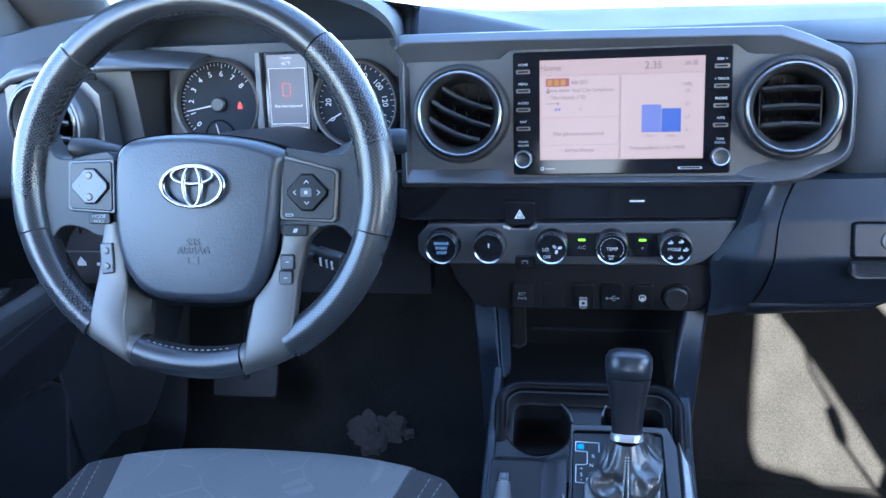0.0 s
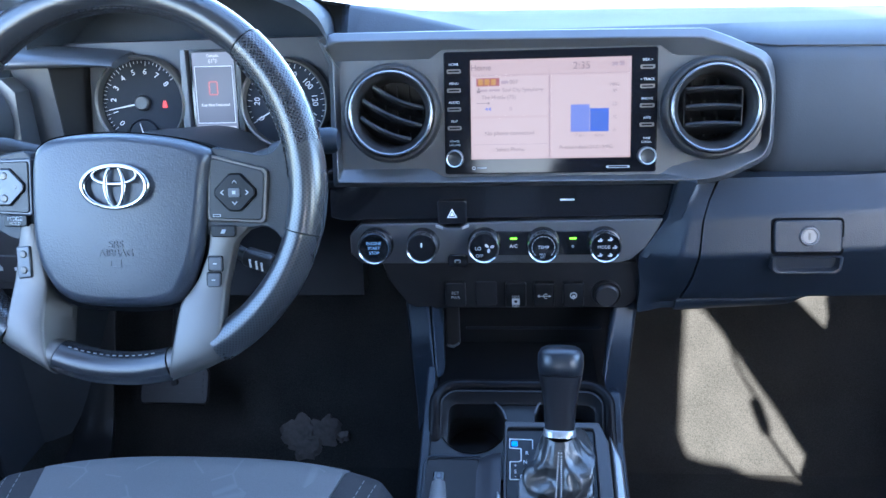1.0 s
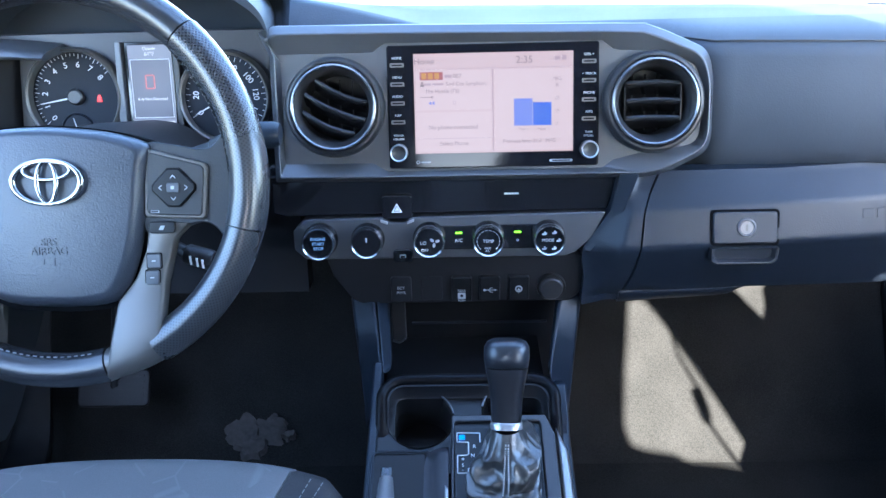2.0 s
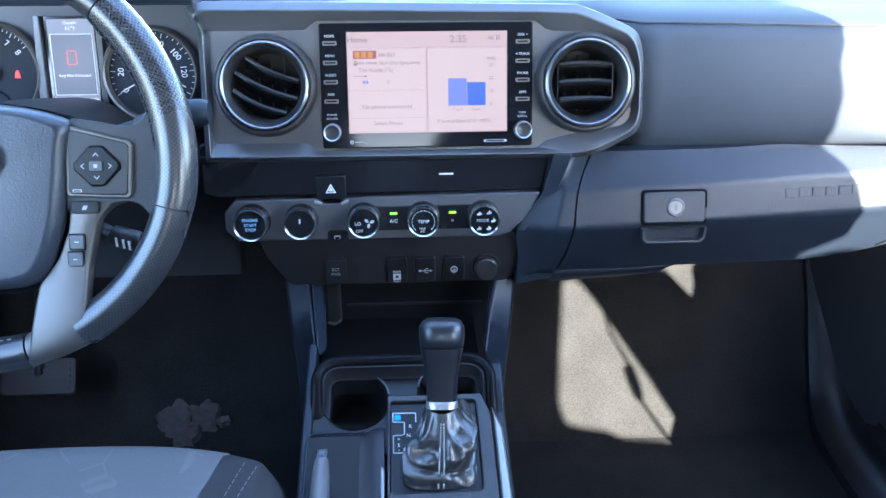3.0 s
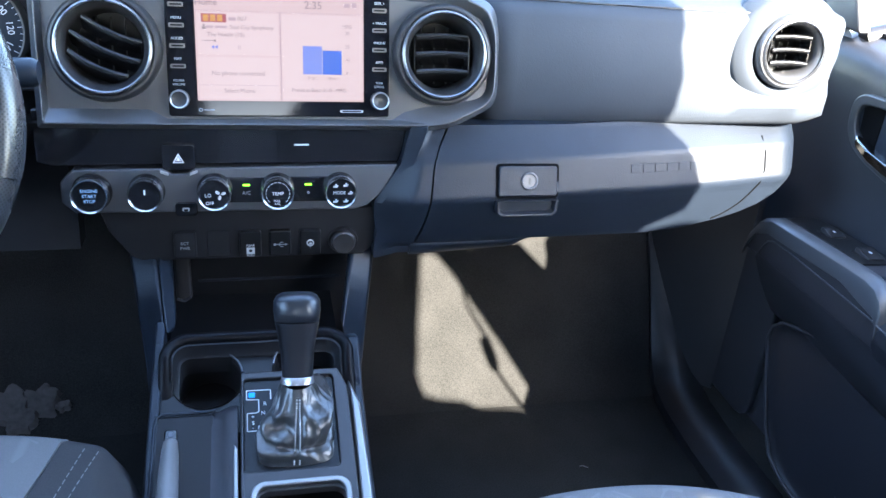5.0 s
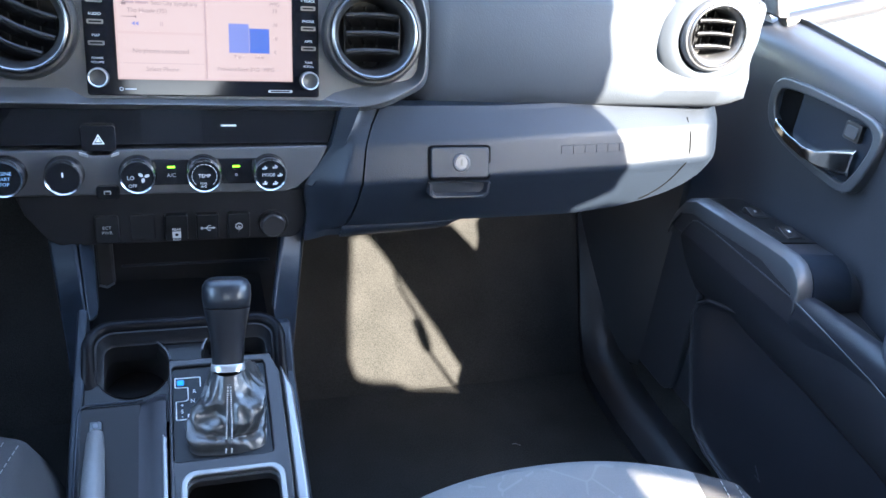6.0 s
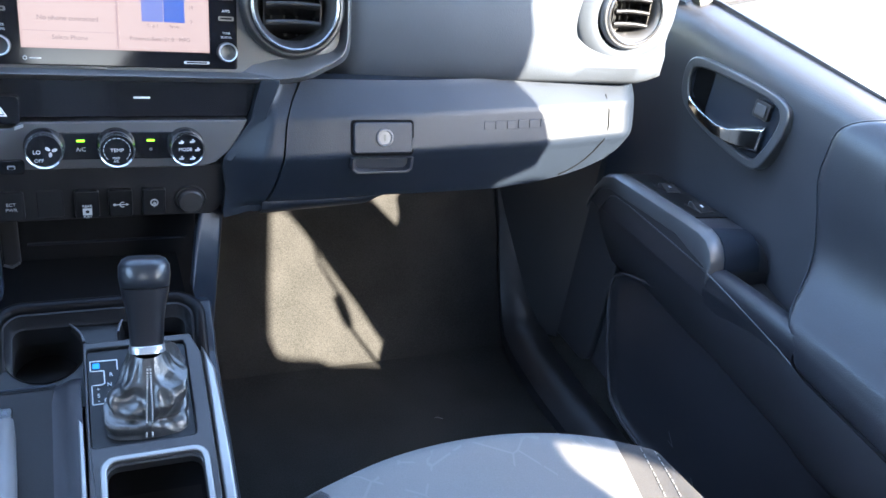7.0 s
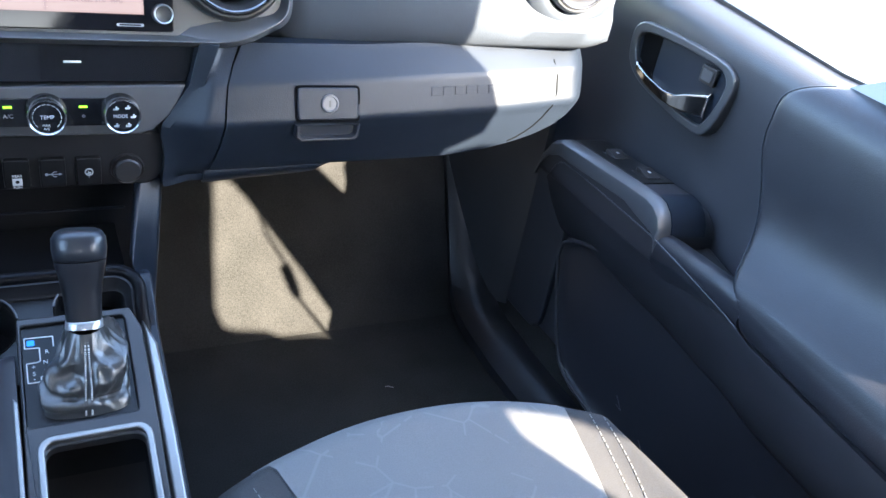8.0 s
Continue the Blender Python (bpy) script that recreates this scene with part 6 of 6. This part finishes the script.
    # inner pull handle in its bezel
    H0 = DM @ Matrix.Translation((-0.70, 0.555, -0.722))
    bez = rounded([(-0.094, 0.020), (-0.084, 0.036), (-0.062, 0.043), (0.060, 0.046), (0.098, 0.038), (0.108, 0.010), (0.090, -0.052), (0.064, -0.060), (-0.02, -0.047), (-0.062, -0.036), (-0.088, -0.018)], 2)
    rec = rounded([(-0.080, 0.014), (-0.070, 0.029), (0.055, 0.034), (0.086, 0.027), (0.095, 0.008), (0.077, -0.043), (0.060, -0.048), (-0.02, -0.036), (-0.054, -0.025), (-0.074, -0.011)], 2)
    bezel = P("handle_bezel", plate(bez, -0.012, 0.008, H0, [rec]), M_TRIM, d, "satin graphite handle surround", 0.003)
    P("handle_recess", plate(rec, -0.012, 0.0016, H0), M_LOWER, bezel)
    # recess is shallow; this flat black plate colours in the shade of its end
    P("recess_shade", plate([(-0.074, 0.020), (-0.066, 0.028), (-0.038, 0.029), (-0.038, -0.028), (-0.052, -0.022), (-0.071, -0.008)], 0.0010, 0.0022, H0), M_GAP_SHADE, bezel, "flat black plate as the shade in the end of the recess")
    P("lever", loft([[H0 @ Vector((x, y + dy, dz)) for dy, dz in ((h, 0.004), (h * 0.7, z1), (-h * 0.7, z1), (-h, 0.004))] for x, y, h, z1 in ((-0.069, -0.0170, 0.0045, 0.008), (-0.059, -0.0205, 0.0070, 0.013), (-0.03, -0.0275, 0.0085, 0.017), (0.005, -0.0320, 0.0095, 0.019), (0.028, -0.0310, 0.0115, 0.019), (0.050, -0.0255, 0.0165, 0.016), (0.075, -0.0190, 0.0185, 0.010))]), M_CHROME, bezel, "chrome pull lever", 0.002, 60)
    P("lock_tab", plate(rect(0.048, 0.004, 0.074, 0.026, 0.003), 0.001, 0.008, H0), M_BLACK, bezel, "black lock tab", 0.0015)
    P("lock_tab_face", plate(rect(0.052, 0.008, 0.070, 0.022, 0.002), 0.008, 0.0095, H0), M_TRIM, bezel, "", 0.001)
    P("window_seal", loft([[(0.764, y, 0.655), (0.772, y, 0.655), (0.772, y, 0.669), (0.764, y, 0.669)] for y in (0.87, 0.82, 0.66, 0.5, 0.35, 0.18)]), M_BLACK, d, "black rubber window seal", 0.001)
    return d


door(False), door(True)

# ---- footwells ----
M_SILL = mat("sill_plastic", (0.018, 0.018, 0.021), 0.36, vary=0.25, bump=0.2, bscale=600, spec=0.45)
for side, x in ((1, 0.70), (-1, -0.78)):
    structure("kick_panel" if side > 0 else "trim", sheet(lambda u, v: (x - side * 0.05 * math.sin(1.5 * u), 0.90 + 0.26 * u, -0.01 + 0.42 * v), 8, 6, 0.01, (side, 0, 0)), M_TRIM, "dark plastic kick panel beside the footwell", category="trim")
    inner = [(1.12, 0.050, 0.255), (1.08, 0.054, 0.200), (1.03, 0.062, 0.132), (0.985, 0.070, 0.072), (0.95, 0.075, 0.042), (0.90, 0.080, 0.032), (0.80, 0.083, 0.028), (0.65, 0.080, 0.028), (0.30, 0.078, 0.028), (-0.3, 0.078, 0.028)]
    def sill(u, v):
        y = 1.12 - 1.42 * u ** 1.4
        q = sorted(inner)
        off, z = line([(a, b) for a, b, _ in q], y), line([(a, c) for a, _, c in q], y)
        up = math.sin(math.pi * min(1.0, 0.05 + v * 1.25)) ** 0.6
        return (x - side * (off - 0.125 * v), y, z - 0.020 + 0.032 * up + 0.006 * v)

    structure("sill_plate_1" if side > 0 else "sill_plate_2", sheet(sill, 40, 14, 0.02, (0, 0, -1)), M_SILL, "dark satin plastic door sill plate", category="sill plate")
pedal = thing("brake_pedal", "dark brake pedal with a ribbed rubber pad", "pedal", at=(-0.572, 0.945, 0.16))
PM = tilted((-0.572, 0.945, 0.160), 35)
part("pad", plate(rect(-0.055, -0.028, 0.055, 0.028, 0.008), -0.008, 0.0, PM), M_CONSOLE, pedal, "rubber pad", 0.003)
for i in range(5):
    part("rib", plate(rect(-0.047, -0.021 + 0.0095 * i, 0.047, -0.017 + 0.0095 * i), 0.0, 0.0018, PM), M_CONSOLE, pedal)
part("arm", tube([PM @ Vector((0, 0, -0.006)), (-0.56, 1.0, 0.30), (-0.55, 1.05, 0.45)], 0.008, 10), M_CONSOLE, pedal, "steel arm")

# ---- loose and hanging things ----
belt = thing("seat_belt", "dark webbing seat belt hanging with its metal tongue", "seat belt", at=(0.66, 0.05, 0.65))
across = Vector((math.sin(radians(SUN_AZ)), -math.cos(radians(SUN_AZ)), 0.0))
line_pts = [(0.655, 0.030, 1.02), (0.656, 0.034, 0.86), (0.660, 0.012, 0.775), (0.660, 0.010, 0.735), (0.660, 0.045, 0.675), (0.660, 0.072, 0.628), (0.660, 0.080, 0.560), (0.660, 0.148, 0.452), (0.665, 0.18, 0.40)]
rings = []
for p in line_pts:
    p = Vector(p)
    n = Vector((across.y, -across.x, 0)) * 0.0022
    rings.append([p - across * 0.007 - n, p + across * 0.007 - n, p + across * 0.007 + n, p - across * 0.007 + n])
part("webbing", loft(rings), M_BOLSTER, belt, "dark woven webbing")
part("tongue", loft([[Vector((0.660, 0.062 - 0.25 * (z - 0.61), z)) + across * (a * w) + Vector((across.y, -across.x, 0)) * (b * t) for a, b in ((-1, -1), (1, -1), (1, 1), (-1, 1))] for z, w, t in ((0.640, 0.012, 0.005), (0.635, 0.015, 0.009), (0.594, 0.015, 0.009), (0.578, 0.020, 0.004))]), M_BLACK, belt, "belt tongue", 0.002)
part("anchor", lathe([(0.0, 0.012), (0.018, 0.010), (0.022, 0.0), (0.0, -0.004)], Matrix.Translation((0.655, 0.030, 1.02)) @ Matrix.Rotation(radians(-90), 4, "Y"), 20), M_BLACK, belt, "belt anchor")

# dried mud flake on the driver's carpet
mud = bmesh.new()
for lobe, (cx, cy, rx, ry) in enumerate(((-0.392, 0.985, 0.040, 0.018), (-0.352, 0.987, 0.034, 0.016), (-0.380, 0.968, 0.036, 0.012), (-0.322, 0.980, 0.012, 0.007))):
    rings = []
    for k in range(7):
        ring = []
        for i in range(36):
            a = 2 * math.pi * i / 36
            r = k / 6 * (0.80 + 0.45 * noise.noise(Vector((math.cos(a) * 1.7, math.sin(a) * 1.7, lobe * 3.1))) + 0.22 * noise.noise(Vector((math.cos(a) * 6, math.sin(a) * 6, lobe))))
            x, y = cx + rx * r * math.cos(a), cy + ry * r * math.sin(a)
            z = line([(0.9, 0.0), (0.95, 0.004), (0.985, 0.04), (1.03, 0.10)], y) + 0.012 + 0.006 * noise.noise(Vector((x * 60, y * 60, lobe)))
            ring.append(mud.verts.new((x, y, z - (0.009 if k == 6 else 0.0))))
        rings.append(ring)
    for p, q in zip(rings[1:], rings[2:]):
        for i in range(36):
            mud.faces.new((p[i], p[(i + 1) % 36], q[(i + 1) % 36], q[i]))
    mud.faces.new(rings[1])
    for v in rings[0]:
        mud.verts.remove(v)
tagged(part("mud_flake", mud, mat("dried_mud", (0.075, 0.066, 0.062), 0.95, vary=0.4, grain=0.5, scale=120, bump=0.6, bscale=300), None, "", 0, 30), "grey crumbling flake of dried mud on the carpet", "mud")
litter = bmesh.new()
tube([(0.437, 0.798, 0.002), (0.441, 0.796, 0.004), (0.449, 0.793, 0.002)], 0.0006, 6, bm=litter)
tagged(part("litter_scrap", litter, M_THREAD, None), "tiny pale scrap of litter on the carpet", "litter")

# outside the passenger window
mirror = thing("door_mirror", "white door mirror housing outside the passenger window", "mirror", at=(1.05, 0.80, 0.80))
part("housing", loft([[(1.06 + 0.12 * math.cos(a), y, 0.775 + k * 0.085 * math.copysign(abs(math.sin(a)) ** 0.7, math.sin(a))) for a in [2 * math.pi * i / 24 for i in range(24)]] for y, k in ((0.74, 0.95), (0.76, 1.0), (0.82, 0.95), (0.87, 0.7))]), M_BODY, mirror, "white painted housing", smooth=60)
part("arm", tube([(0.95, 0.80, 0.73), (0.87, 0.83, 0.68), (0.75, 0.85, 0.645)], 0.014, 12), M_BLACK, mirror, "black mirror arm")
structure("trim_1", plate([(-0.98, 0.655), (-0.83, 0.655), (-0.90, 0.78), (-0.98, 0.74)], -0.745, -0.725, DM), M_BLACK, "black corner trim at the window", 0.004, category="trim")
structure("pillar_1", loft([[(x + 0.062 * math.cos(a), y + 0.06 * math.sin(a), z) for a in [2 * math.pi * i / 20 for i in range(20)]] for x, y, z in ((-0.80, 1.16, 0.60), (-0.77, 1.02, 0.72), (-0.73, 0.80, 0.92), (-0.67, 0.52, 1.15))]), M_PILLAR, "grey windscreen pillar", category="pillar")
structure("pillar_2", loft([[(x + 0.045 * math.cos(a), y + 0.05 * math.sin(a), z) for a in [2 * math.pi * i / 12 for i in range(12)]] for x, y, z in ((0.76, 1.16, 0.60), (0.73, 1.02, 0.72), (0.69, 0.80, 0.92), (0.63, 0.52, 1.15))]), M_PILLAR, "grey windscreen pillar", category="pillar")
